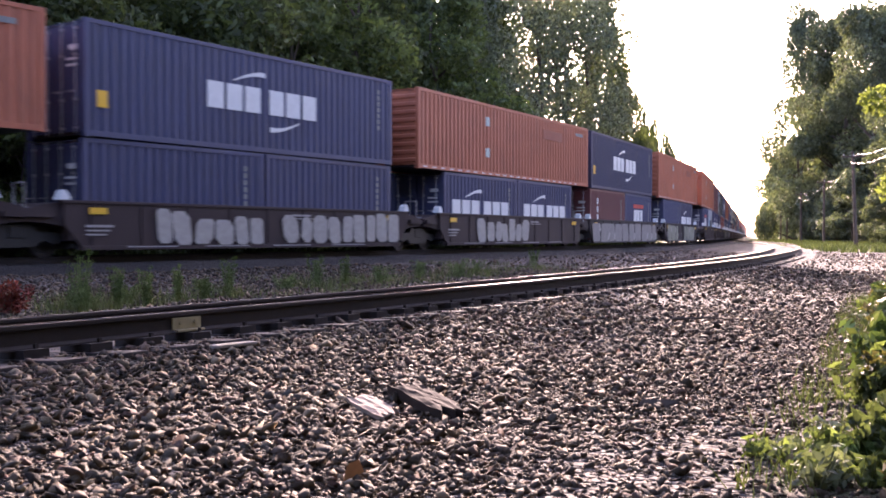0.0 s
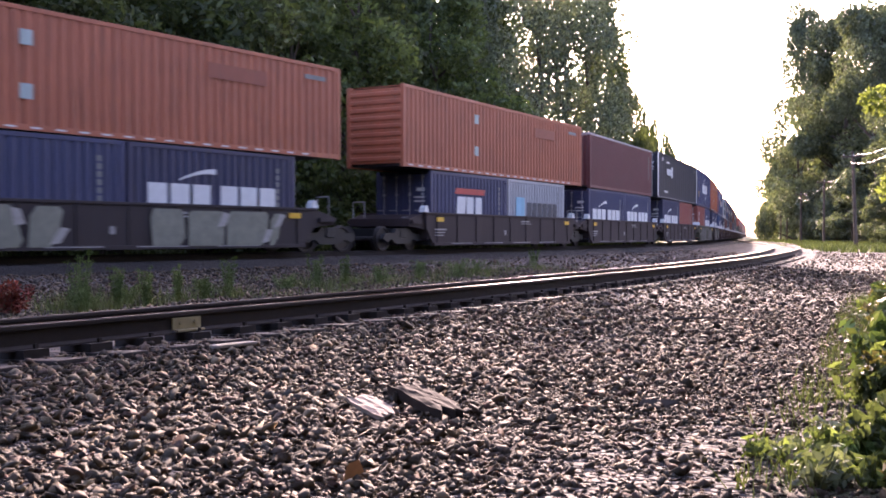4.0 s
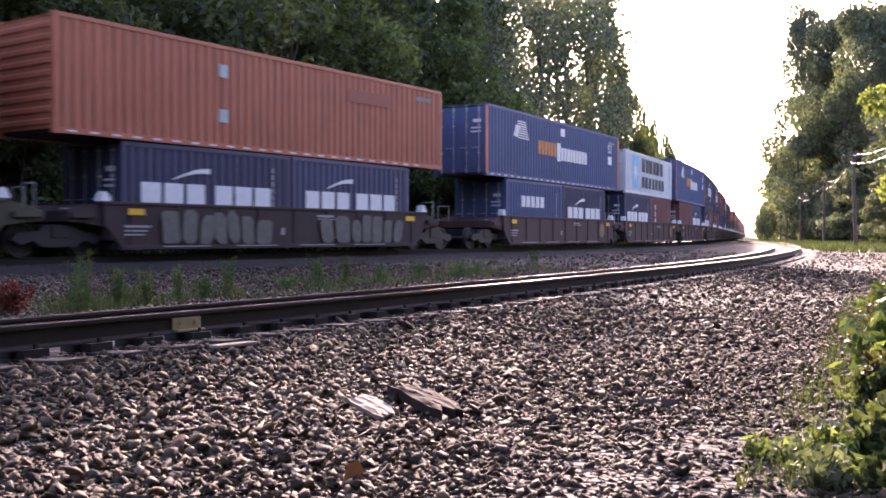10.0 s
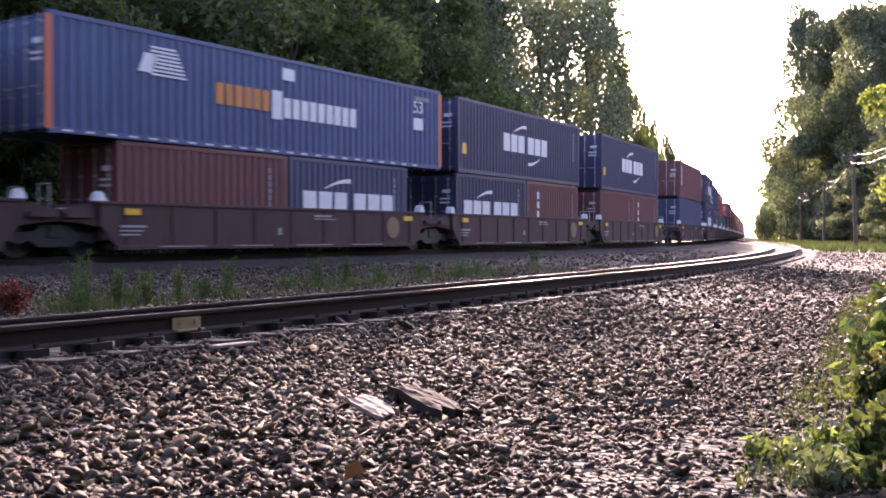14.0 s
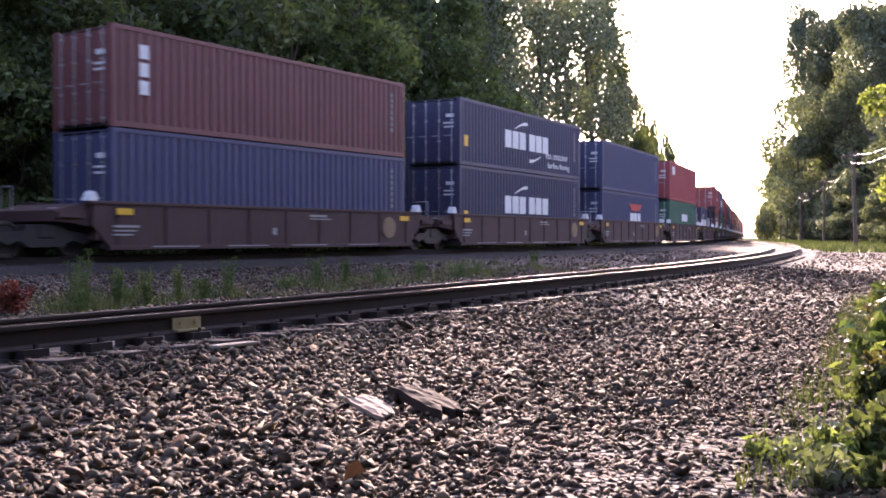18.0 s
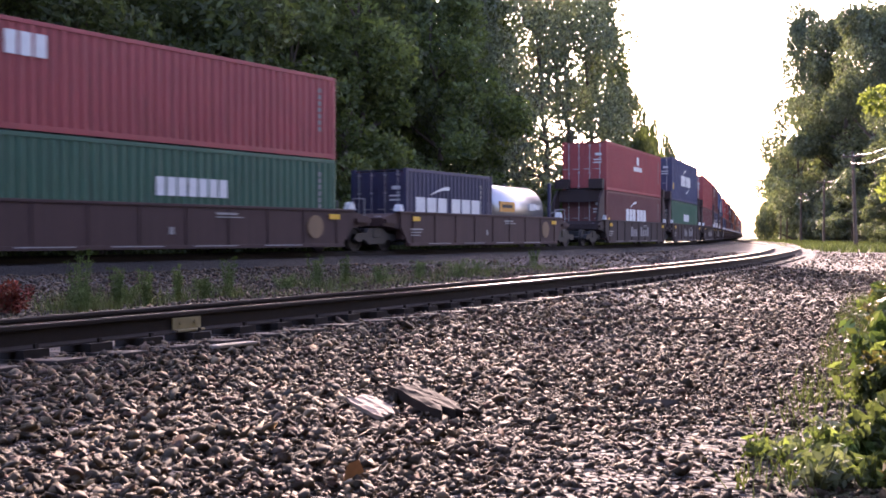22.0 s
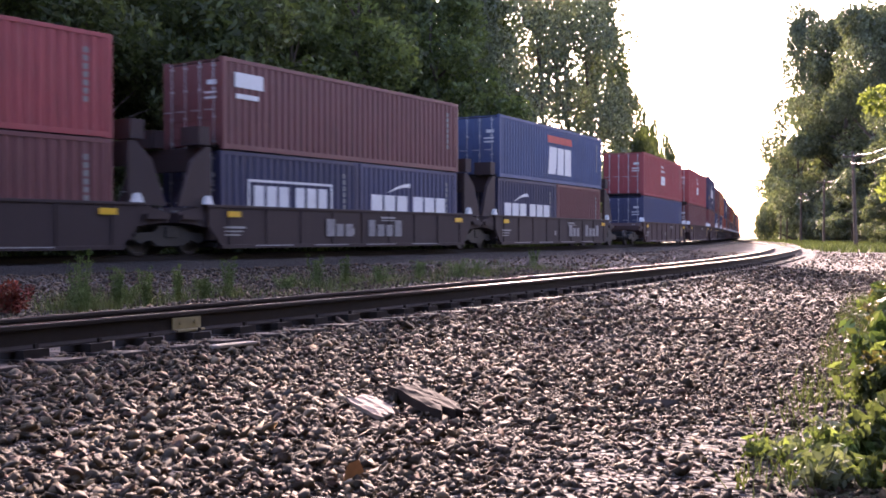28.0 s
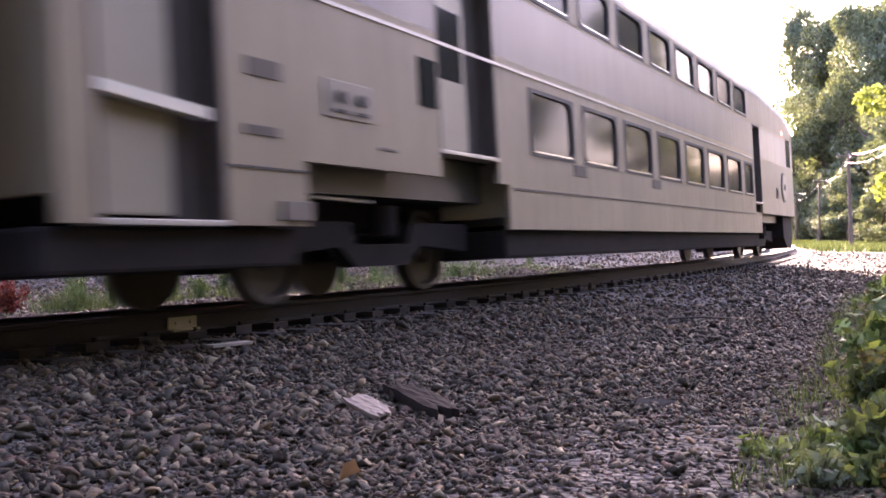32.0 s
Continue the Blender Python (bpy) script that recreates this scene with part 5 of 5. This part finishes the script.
# ---------------------------------------------------------------- trees and plants


def leaf_cloud(centres, radii, count, size, rng, squash=0.8, slim=0.5):
    """Small bent leaves (two triangles each pair) strewn through clumps."""
    k = rng.randint(0, len(centres), count)
    d = rng.normal(0, 1, (count, 3))
    d /= np.linalg.norm(d, axis=1)[:, None] + 1e-9
    r = radii[k] * rng.uniform(0.25, 1.0, count) ** 0.5
    p = centres[k] + d * r[:, None] * np.array([1, 1, squash])
    a = rng.normal(0, 1, (count, 3))
    a /= np.linalg.norm(a, axis=1)[:, None] + 1e-9
    b = np.cross(a, rng.normal(0, 1, (count, 3)))
    b /= np.linalg.norm(b, axis=1)[:, None] + 1e-9
    n = np.cross(a, b)
    s = (size * rng.uniform(0.6, 1.3, count))[:, None]
    tip0, tip1 = p - a * s, p + a * s
    l, r2 = p - b * s * slim + n * s * 0.18, p + b * s * slim + n * s * 0.18
    v = np.stack([tip0, l, tip1, r2], 1).reshape(-1, 3)
    o = np.arange(count) * 4
    f = np.concatenate([np.stack([o, o + 2, o + 1], 1), np.stack([o, o + 3, o + 2], 1)])
    return v, f


def leaf_mesh(name, v, f, mat):
    me = bpy.data.meshes.new(name)
    me.vertices.add(len(v))
    me.vertices.foreach_set("co", v.ravel())
    me.loops.add(f.size)
    me.loops.foreach_set("vertex_index", f.ravel().astype(np.int32))
    me.polygons.add(len(f))
    me.polygons.foreach_set("loop_start", np.arange(0, f.size, 3))
    me.update(calc_edges=True)
    me.materials.append(mat)
    return me


def tree(seed, h, r, mat, leaves, leaf, low=0.15, label="leafy green deciduous tree"):
    """Tapered trunk, limbs, and a crown of leaf clumps with gaps; origin at the foot."""
    rng = np.random.RandomState(seed)
    t = tagged(new("tree"), label, "tree")
    s = Shape()
    p, rad = np.zeros(3), h * 0.016 + 0.05
    path = [p]
    for i in range(7):
        q = p + np.array([rng.normal(0, 0.02) * h, rng.normal(0, 0.02) * h, h * 0.13])
        s.tube(p, q, rad, rad * 0.82, 8, caps=False)
        p, rad = q, rad * 0.82
        path.append(p)
    centres, radii = [], []
    for i in range(34):
        u = rng.uniform(low, 1.0)
        base = path[min(6, int(u * 6.4))]
        az = rng.uniform(0, 2 * np.pi)
        reach = r * (1 - 0.75 * max(0, u - 0.45) ** 1.2 / 0.5) * rng.uniform(0.45, 1.05)
        c = np.array([np.cos(az) * reach, np.sin(az) * reach, h * (u * 0.94 + rng.uniform(-0.03, 0.05))])
        if i < 16:
            s.tube(base, base * 0.3 + c * 0.7, 0.05 + 0.004 * h, 0.02, 5, caps=False)
        centres.append(c)
        radii.append(r * rng.uniform(0.22, 0.42))
    put("trunk", s.mesh("trunk", BARK), t)
    v, f = leaf_cloud(np.array(centres), np.array(radii), leaves, leaf, rng)
    put("crown", leaf_mesh("crown", v, f, mat), t)
    return t


def build_trees():
    rng = random.Random(11)
    kinds = [tree(20 + i, 16.0, 5.2, (LEAF_DEEP, LEAF_DEEP, LEAF_MID, LEAF_MID, LEAF_DEEP, LEAF_SHADE, LEAF_SHADE)[i], 15000 if i < 4 else 11000 if i < 5 else 8800, (0.20, 0.20, 0.19, 0.19, 0.17, 0.14, 0.14)[i], 0.06, "tall leafy green tree in a dense wood") for i in range(7)]
    kinds += [tree(40 + i, 16.0, 5.2, LEAF_SHADE, 42000, 0.14, 0.04, "tall broad grey-green tree") for i in range(3)]
    kinds.append(tree(50, 16.0, 5.2, LEAF_DEEP, 3200, 0.46, 0.05, "tall leafy green tree in a dense wood"))
    kinds.append(tree(51, 16.0, 7.5, LEAF_DEEP, 6000, 0.34, 0.0, "dense green bush at the edge of the wood"))
    kinds += [tree(60 + i, 16.0, 5.2, LEAF_SHADE, 11000, 0.27, 0.04, "broad grey-green tree beyond the poles") for i in range(2)]
    used = set()

    def plant(k, x, y, h, turn, wide=1.0, group="trees of the wood behind the train"):
        m = pose(x, y, ground_z(x, y) - 0.1, 0, 0, turn)
        ob = kinds[k] if k not in used else copy_thing(kinds[k], m)
        used.add(k)
        ob.matrix_basis = m
        ob.scale = (h / 16.0 * wide, h / 16.0 * wide, h / 16.0)
        ob["group"] = group

    # wood behind the far track
    for row, (off, step, end) in enumerate(((8.5, 4.6, 82), (13.5, 5.4, 68), (19.0, 6.2, 52), (26.0, 7.0, 46))):
        s = -22.0 + row * 2
        while s < end:
            x, y = on(FAR, s + rng.uniform(-1, 1), off + rng.uniform(-1.2, 1.2))
            tall = float(np.interp(s, [0, 12, 34, 48, 62, 95], [15.5, 13.6, 14.2, 16.5, 21.5, 23.0]))
            h = (tall + row * 1.3) * rng.uniform(0.82, 1.03)
            thin = s > 45
            h *= (0.86 if row else 1.1) if thin else 1.0
            plant(rng.choice((5, 6)) if thin else 10 if row > 1 else rng.choice((0, 1, 2, 3, 4)), x, y, h, rng.uniform(0, 360), 0.85 if thin else 1.0)
            s += step
    # the wood thins out into single smaller trees
    for x, y, h, wide in ((15.0, 92, 24.2, 0.3), (17.4, 98, 18.8, 0.3), (18.2, 96, 15.2, 0.34), (21.0, 104, 14.8, 0.28), (23.6, 112, 14.2, 0.3), (26.6, 125, 13.8, 0.3), (31.5, 140, 15.8, 0.3), (32.2, 141, 14.0, 0.28)):
        plant(int(y) % 4, x, y, h, rng.uniform(0, 360), wide)
    # taller trees added to the wood, above the rest, to shade the left gravel
    for x, y, h in ((-0.8, 60.0, 27), (-3.6, 58.0, 26), (-6.6, 56.0, 25)):
        plant(rng.choice((0, 1)), x, y, h, rng.uniform(0, 360), 0.5)
    for k in range(40):
        x, y = on(FAR, -20 + k * 3.3 + rng.uniform(-1, 1), 7.2 + rng.uniform(-0.4, 0.8))
        plant(11, x, y, rng.uniform(3.2, 5.0), rng.uniform(0, 360), 1.0, "bushes along the wood's edge")
    # trees beyond the pole line
    rng = random.Random(11)
    for x, y, h, w in ((71.0, 175, 43, 0.8), (65.5, 150, 40, 0.72), (82, 178, 44, 1.0), (86, 232, 36, 0.85), (80, 205, 35, 0.8), (94, 240, 38, 0.95), (78, 160, 44, 1.0), (100, 215, 42, 1.0), (132, 395, 20, 1.0), (105, 300, 21, 0.9), (100, 275, 23, 0.8), (118, 345, 19, 1.0), (128, 372, 18, 1.0),
                       (55, 108, 16, 1.0), (58, 118, 22, 0.9), (64, 124, 30, 0.9), (52, 97, 15, 1.0), (58, 92, 24, 0.9), (68, 108, 32, 0.9), (76, 134, 36, 0.9), (46, 80, 12, 1.0), (138, 400, 18, 1.0), (125, 385, 13, 1.1),
                       (56, 136, 10, 1.2), (62, 156, 9, 1.3), (70, 182, 11, 1.2), (50, 112, 8, 1.2), (66, 168, 12, 1.1), (76, 205, 10, 1.2), (84, 230, 11, 1.2), (47, 100, 6, 1.4), (94, 262, 9, 1.3), (68.4, 190, 46, 0.45)):
        plant(rng.choice((7, 8, 9) if h > 28 else (12, 13)), x, y, h, rng.uniform(0, 360), w, "trees beyond the pole line")
    # unseen trees added on the near side, behind the camera, to block sky light
    for row, off in enumerate((-15.0, -21.0)):
        for k in range(13):
            x, y = on(NEAR, -52 + k * 7.5 + row * 3, off + rng.uniform(-1.5, 1.5))
            # the first seven stand taller, to darken the left of the train
            plant(10, x, y, rng.uniform(12, 15) * (1.6 if k < 7 else 1.0), rng.uniform(0, 360), 1.05, "trees on the near side of the tracks")
    near = tree(77, 9.5, 2.3, LEAF_SUN, 7000, 0.13, 0.25, "yellow-green sunlit young tree at the verge")
    near.matrix_basis = pose(15.3, 29.5, 0)


build_trees()


def plant_shape(seed, h, spread, stems, leaves, leaf, mat, label, name="weed", cat="plant", slim=0.5):
    rng = np.random.RandomState(seed)
    t = tagged(new(name), label, cat)
    s = Shape()
    centres, radii = [], []
    for i in range(stems):
        az, lean = rng.uniform(0, 2 * np.pi), rng.uniform(0.05, 1) * spread
        p0 = np.array([np.cos(az) * lean * 0.25, np.sin(az) * lean * 0.25, 0])
        p1 = np.array([np.cos(az) * lean, np.sin(az) * lean, h * rng.uniform(0.6, 1.0)])
        s.tube(p0, p1, 0.006, 0.003, 4, caps=False)
        for u in np.linspace(0.25, 1.0, 5):
            centres.append(p0 + (p1 - p0) * u)
            radii.append(spread * 0.28 * (1.15 - 0.6 * u) + 0.02)
    tagged(put("stem", s.mesh("stem", mat), t), kind="stuff")
    v, f = leaf_cloud(np.array(centres), np.array(radii), leaves, leaf, rng, 0.7, slim)
    v[:, 2] = np.maximum(v[:, 2], 0.005)
    put("foliage", leaf_mesh("foliage", v, f, mat), t)
    return t


def build_plants():
    rng = random.Random(3)
    # weeds in the strip between the tracks
    for i, (x, y, h, sp) in enumerate(((-5.4, 12.5, 0.55, 0.34), (-4.9, 13.4, 0.85, 0.36), (-4.45, 13.6, 0.62, 0.2), (-4.2, 14.1, 0.6, 0.26), (-4.0, 15.0, 0.62, 0.18), (-3.75, 15.6, 0.38, 0.3), (-3.5, 16.2, 0.72, 0.22), (-2.46, 19.3, 0.68, 0.35),
                                          (-1.98, 20.0, 0.66, 0.26), (-1.3, 21.0, 0.4, 0.45), (-0.58, 23.4, 0.5, 0.45), (0.35, 24.0, 0.5, 0.5), (2.9, 32.0, 0.6, 0.4), (-4.7, 13.0, 0.4, 0.4), (-2.9, 18.4, 0.3, 0.5), (-4.6, 14.4, 0.3, 0.4), (0.9, 26.5, 0.4, 0.5))):
        red = i == 0
        w = plant_shape(100 + i, h * 0.95, sp * (0.75 if red else 0.62), 7 if red else 12, 620 if red else 950, 0.042 if red else 0.03, WEED_RED if red else WEED, "red-leaved weed in the ballast" if red else "green weed growing in the ballast", slim=0.3 if red else 0.12)
        w.matrix_basis = pose(x, y, ground_z(x, y))
        w["group"] = "weeds between the tracks"
    # leafy growth along the verge
    for i in range(100):
        y = 3.8 + 11.2 * (i / 100) ** 1.15 + rng.uniform(-0.3, 0.3)
        edge = 1.72 + 0.45 * (y - 4.2)
        x = edge + abs(rng.gauss(0, 0.6)) + 0.03
        h = rng.uniform(0.2, 0.46) * (0.55 if y < 5.4 else 1.0) * (1.0 if x < edge + 0.6 else 1.5)
        broad = i % 3 == 0
        b = plant_shape(200 + i, h, h * 0.8, 12, 200 if broad else 340, 0.07 if broad else 0.044, (WEED, GRASS, LEAF_OLIVE, LEAF_SHADE, LEAF_MID, LEAF_DEEP)[i % 6], "low broad-leaved green shrub on the verge" if broad else "low leafy green shrub on the verge", "shrub", "shrub")
        b.matrix_basis = pose(x, y, ground_z(x, y))
        b["group"] = "shrubs on the verge"
    for i in range(11):
        y = rng.uniform(3.85, 4.6)
        x = 1.3 + 0.45 * (y - 4.2) + rng.uniform(0, 0.6)
        b = plant_shape(300 + i, rng.uniform(0.08, 0.17), rng.uniform(0.1, 0.18), 6, 70, 0.03, (LEAF_SHADE, LEAF_MID)[i % 2], "low leafy green weed on the gravel edge", "weed", "plant")
        b.matrix_basis = pose(x, y, ground_z(x, y))
        b["group"] = "weeds on the gravel edge"


build_plants()


def grass_patch():
    """Long grass along the pole line and thin grass in the strip between the tracks."""
    rng = np.random.RandomState(8)
    pts = []
    for _ in range(2600):
        y = rng.uniform(60, 240)
        x = 33.9 + (y - 82) * 0.283 + rng.uniform(-5, 8)
        pts.append((x, y, 0.5, 0.06))
    for _ in range(70):
        s, o = rng.uniform(2, 30), rng.normal(5.6, 1.5)
        for _ in range(rng.randint(6, 24)):
            pts.append((*on(NEAR, s + rng.normal(0, 0.35), o + rng.normal(0, 0.15)), rng.uniform(0.1, 0.26), 0.006))
    # thick tufts about the feet of the weeds
    for x, y, n, r in ((-4.75, 13.3, 130, 0.3), (-4.95, 13.0, 60, 0.25), (-4.2, 14.2, 40, 0.22), (-3.5, 16.2, 40, 0.25), (-3.95, 15.2, 30, 0.2), (-2.4, 19.3, 60, 0.5), (-1.4, 20.8, 60, 0.6), (0.2, 24.2, 60, 0.7), (1.0, 26.6, 50, 0.8)):
        for _ in range(n):
            pts.append((x + rng.normal(0, r * 0.6), y + rng.normal(0, r), rng.uniform(0.14, 0.34), 0.007))
    for _ in range(500):
        y = rng.uniform(3.8, 16)
        pts.append((1.3 + 0.45 * (y - 4.2) + abs(rng.normal(0, 0.5)), y, 0.13, 0.006))
    p = np.array(pts)
    z = height(p[:, 0], p[:, 1])
    v, f = [], []
    for (x, y, h, w), zz in zip(pts, z):
        for _ in range(4):
            a, l = rng.uniform(0, 6.28), rng.uniform(0.5, 1.1) * h
            dx, dy = rng.normal(0, 0.3 * h, 2)
            ox, oy = rng.normal(0, h * 0.5, 2)
            o = len(v)
            v += [(x + ox - w * math.cos(a), y + oy - w * math.sin(a), zz - 0.01), (x + ox + w * math.cos(a), y + oy + w * math.sin(a), zz - 0.01), (x + ox + dx, y + oy + dy, zz + l)]
            f.append((o, o + 1, o + 2))
    tagged(put("grass", leaf_mesh("grass", np.array(v), np.array(f), GRASS)), "tufts of green and straw grass", "grass", kind="stuff")


grass_patch()


# ---------------------------------------------------------------- poles, wires, clutter
def build_poles():
    spots = [(34.1, 82.0, 8.0), (45.6, 119.0, 7.9), (54.0, 150.0, 7.7), (61.6, 178.0, 7.6), (70.0, 206.0, 7.6), (78.5, 236.0, 7.6), (24.0, 47.0, 8.0)]
    tops = []
    for i, (x, y, h) in enumerate(spots):
        p = tagged(new("utility_pole"), "weathered wooden utility pole with a crossarm", "pole", group="utility poles along the line")
        put("shaft", Shape().tube((0, 0, -0.3), (-0.35 if i == 0 else 0, 0, h), 0.17, 0.11, 10).mesh("shaft", POLE_WOOD), p)
        put("crossarm", Shape().box(-0.9, 0.9, -0.06, 0.06, h - 0.5, h - 0.38, 0, 0.01).mesh("crossarm", POLE_WOOD), p, m=pose(-0.3 if i == 0 else 0, -0.12, 0, 0, 0, -16))
        for k in (-0.8, 0.0, 0.8):
            put("insulator", cached("insul", lambda: Shape().tube((0, 0, 0), (0, 0, 0.09), 0.035, 0.05, 8).tube((0, 0, 0.09), (0, 0, 0.16), 0.05, 0.02, 8).mesh("insulator", GALV)), p, m=pose(k - (0.3 if i == 0 else 0), -0.12, h - 0.38))
        p.matrix_basis = pose(x, y, 0)
        tops.append((x - 0.3 * (i == 0), y, h))
    order = [6, 0, 1, 2, 3, 4, 5]
    for a, b in zip(order, order[1:]):
        for k, (dz, sag) in enumerate(((-0.25, 0.75), (-0.9, 0.95))):
            p0, p1 = Vector(tops[a]), Vector(tops[b])
            s, prev = Shape(), None
            for i in range(17):
                u = i / 16
                q = p0.lerp(p1, u) + Vector((0.35 - 0.7 * k, 0, dz - sag * 4 * u * (1 - u)))
                if prev is not None:
                    s.tube(prev, q, 0.012 - 0.004 * k if a == 6 else 0.007, n=5, caps=False)
                prev = q
            tagged(put("overhead_wire", s.mesh("overhead_wire", WIRE)), "sagging bright overhead wire between poles", "wire", group="overhead wires")


build_poles()


def clutter():
    def splinter(length, width, thick, seed, mat):
        """A broken board: ragged ends, split grain, uneven faces."""
        rng = random.Random(seed)
        s, rows, n = Shape(), 9, 8
        ends = [(-length / 2 + rng.uniform(0, 0.2) * length, length / 2 - rng.uniform(0, 0.24) * length) for _ in range(rows)]
        top, low = [], []
        for k, (u0, u1) in enumerate(ends):
            ridge = rng.uniform(0.8, 1.0) * thick
            for i in range(n + 1):
                x, y = u0 + (u1 - u0) * i / n, width * (k / (rows - 1) - 0.5)
                top.append((x, y, ridge + rng.uniform(-0.1, 0.1) * thick))
                low.append((x, y, 0.0))
        m, c = n + 1, rows * (n + 1)
        fs = [(k * m + i, k * m + i + 1, (k + 1) * m + i + 1, (k + 1) * m + i) for k in range(rows - 1) for i in range(n)]
        fs += [tuple(q + c for q in f[::-1]) for f in fs]
        rim = [i for i in range(n)] + [k * m + n for k in range(rows - 1)] + [(rows - 1) * m + i for i in range(n, 0, -1)] + [k * m for k in range(rows - 1, 0, -1)]
        fs += [(rim[i - 1], rim[i - 1] + c, rim[i] + c, rim[i]) for i in range(len(rim))]
        s.add(top + low, fs)
        return s.mesh("wood_scrap", mat)
    tagged(put("wood_scrap", splinter(0.85, 0.17, 0.06, 1, flat("dark_rotten_wood", (0.028, 0.021, 0.017), 0.95, 0, 0.5, 12, 0.15)), m=pose(-0.10, 5.72, ground_z(-0.1, 5.72) + 0.03, 4, 3, -66)), "dark broken scrap of sleeper wood on the ballast", "wood scrap")
    tagged(put("wood_scrap", splinter(0.55, 0.13, 0.03, 2, flat("bleached_wood", (0.25, 0.19, 0.145), 0.9, 0, 0.5, 16)), m=pose(-0.39, 5.55, ground_z(-0.39, 5.55) + 0.035, 12, 4, -62)), "bleached splintered scrap of wood on the ballast", "wood scrap")
    def rock(seed, size, flatness, mat):
        v, f = lump(seed, flatness)
        return mesh_from("flat_stone", v * size, f.tolist(), [mat])
    tagged(put("flat_stone", rock(71, 0.17, 0.22, flat("grey_slab", (0.06, 0.05, 0.043), 0.95, 0, 0.4, 14, 0.15)), m=pose(1.26, 5.85, ground_z(1.26, 5.85) + 0.02, 8, 0, 8)), "flat dark grey stone on the gravel", "stone")
    tagged(put("flat_stone", rock(74, 0.085, 0.5, flat("tan_stone", (0.42, 0.22, 0.10), 0.9, 0, 0.4, 20)), m=pose(-0.37, 4.05, ground_z(-0.37, 4.05) + 0.045, 24, -14, 55)), "tan angular stone on the ballast", "stone")
    br = Shape().tube((-0.3, 0, 0.03), (0.1, 0.03, 0.045), 0.016, 0.014, 6).tube((0.1, 0.03, 0.045), (0.42, -0.02, 0.03), 0.014, 0.007, 6)
    tagged(put("fallen_branch", br.mesh("fallen_branch", BARK), m=pose(2.95, 11.4, ground_z(2.95, 11.4) + 0.02, 0, 0, -4)), "thin dead branch lying on the gravel", "branch")
    board = Shape().box(-0.2, 0.2, -0.05, 0.05, 0, 0.025, 0, 0.006)
    bx, by = -1.64, 7.77
    tagged(put("board", board.mesh("board", flat("pale_board", (0.26, 0.22, 0.18), 0.85, 0, 0.35, 14)), m=pose(bx, by, ground_z(bx, by) + 0.03, 0, 0, 52)), "short pale board beside the rail", "wood scrap")
    stake = Shape().tube((0, 0, 0), (-0.12, 0, 0.62), 0.014, 0.014, 6, 0).box(-0.16, -0.1, -0.02, 0.02, 0.5, 0.66, 1)
    tagged(put("marker_stake", stake.mesh("marker_stake", GALV, WHITE), m=pose(-5.85, 13.0, ground_z(-5.85, 13.0))), "thin leaning metal marker stake", "stake")


clutter()


# ---------------------------------------------------------------- what moves
def motions():
    times = [round(0.8 * i, 2) for i in range(41)]
    for ob, centre, z in FLEET:
        rows = []
        for t in times:
            s = centre - V_FREIGHT * t
            half = 7.8 if ob.name.startswith("well_car") else 6.0
            rows.append((t, chord(FAR, s, half, FAR_Z + z)))
        walk(ob, rows)
    lean = math.degrees(math.atan2(NEAR_Z[1] - NEAR_Z[0], 1.5))
    for ob, back in ((cab_coach, 0.0), (second_coach, X1 - X0 + 0.6)):
        rows = []
        for t in [round(1.6 * i, 2) for i in range(19)] + [round(29.0 + 0.2 * i, 2) for i in range(16)]:
            s = 3.35 + (V_COMMUTER if t > 31 else V_COMMUTER - 1.0) * (t - 31.0) - back
            rows.append((t, chord(NEAR, s, 9.05, sum(NEAR_Z) / 2) @ pose(0, 0, 0, -lean, 0, 0)))
        walk(ob, rows)
    spot = {ob.name: centre for ob, centre, z in FLEET}
    for ob, car, x in AXLES:
        # the wheels turn while their car goes by
        first = (spot[car.name] + x - 52.0) / V_FREIGHT
        begin, end = max(0.0, first), min(32.0, first + 50.0 / V_FREIGHT)
        if end - begin < 0.1:
            continue
        n = int((end - begin) / 0.044) + 1
        rows = [(begin + (end - begin) * i / n, pose(x, 0, 0.42, 0, -math.degrees(V_FREIGHT * (end - begin) * i / n / 0.42), 0)) for i in range(n + 1)]
        walk(ob, ([(0.0, rows[0][1])] if begin > 0.05 else []) + rows + ([(32.0, rows[-1][1])] if end < 31.95 else []))
    for ob, x in cab_wheels + second_wheels:
        rows = [(0.0, pose(x, 0, 0.457)), (29.7, pose(x, 0, 0.457))]
        for i in range(1, 70):
            t = 29.7 + i / 30
            rows.append((t, pose(x, 0, 0.457, 0, math.degrees(V_COMMUTER * (t - 29.7) / 0.457), 0)))
        walk(ob, rows)


motions()
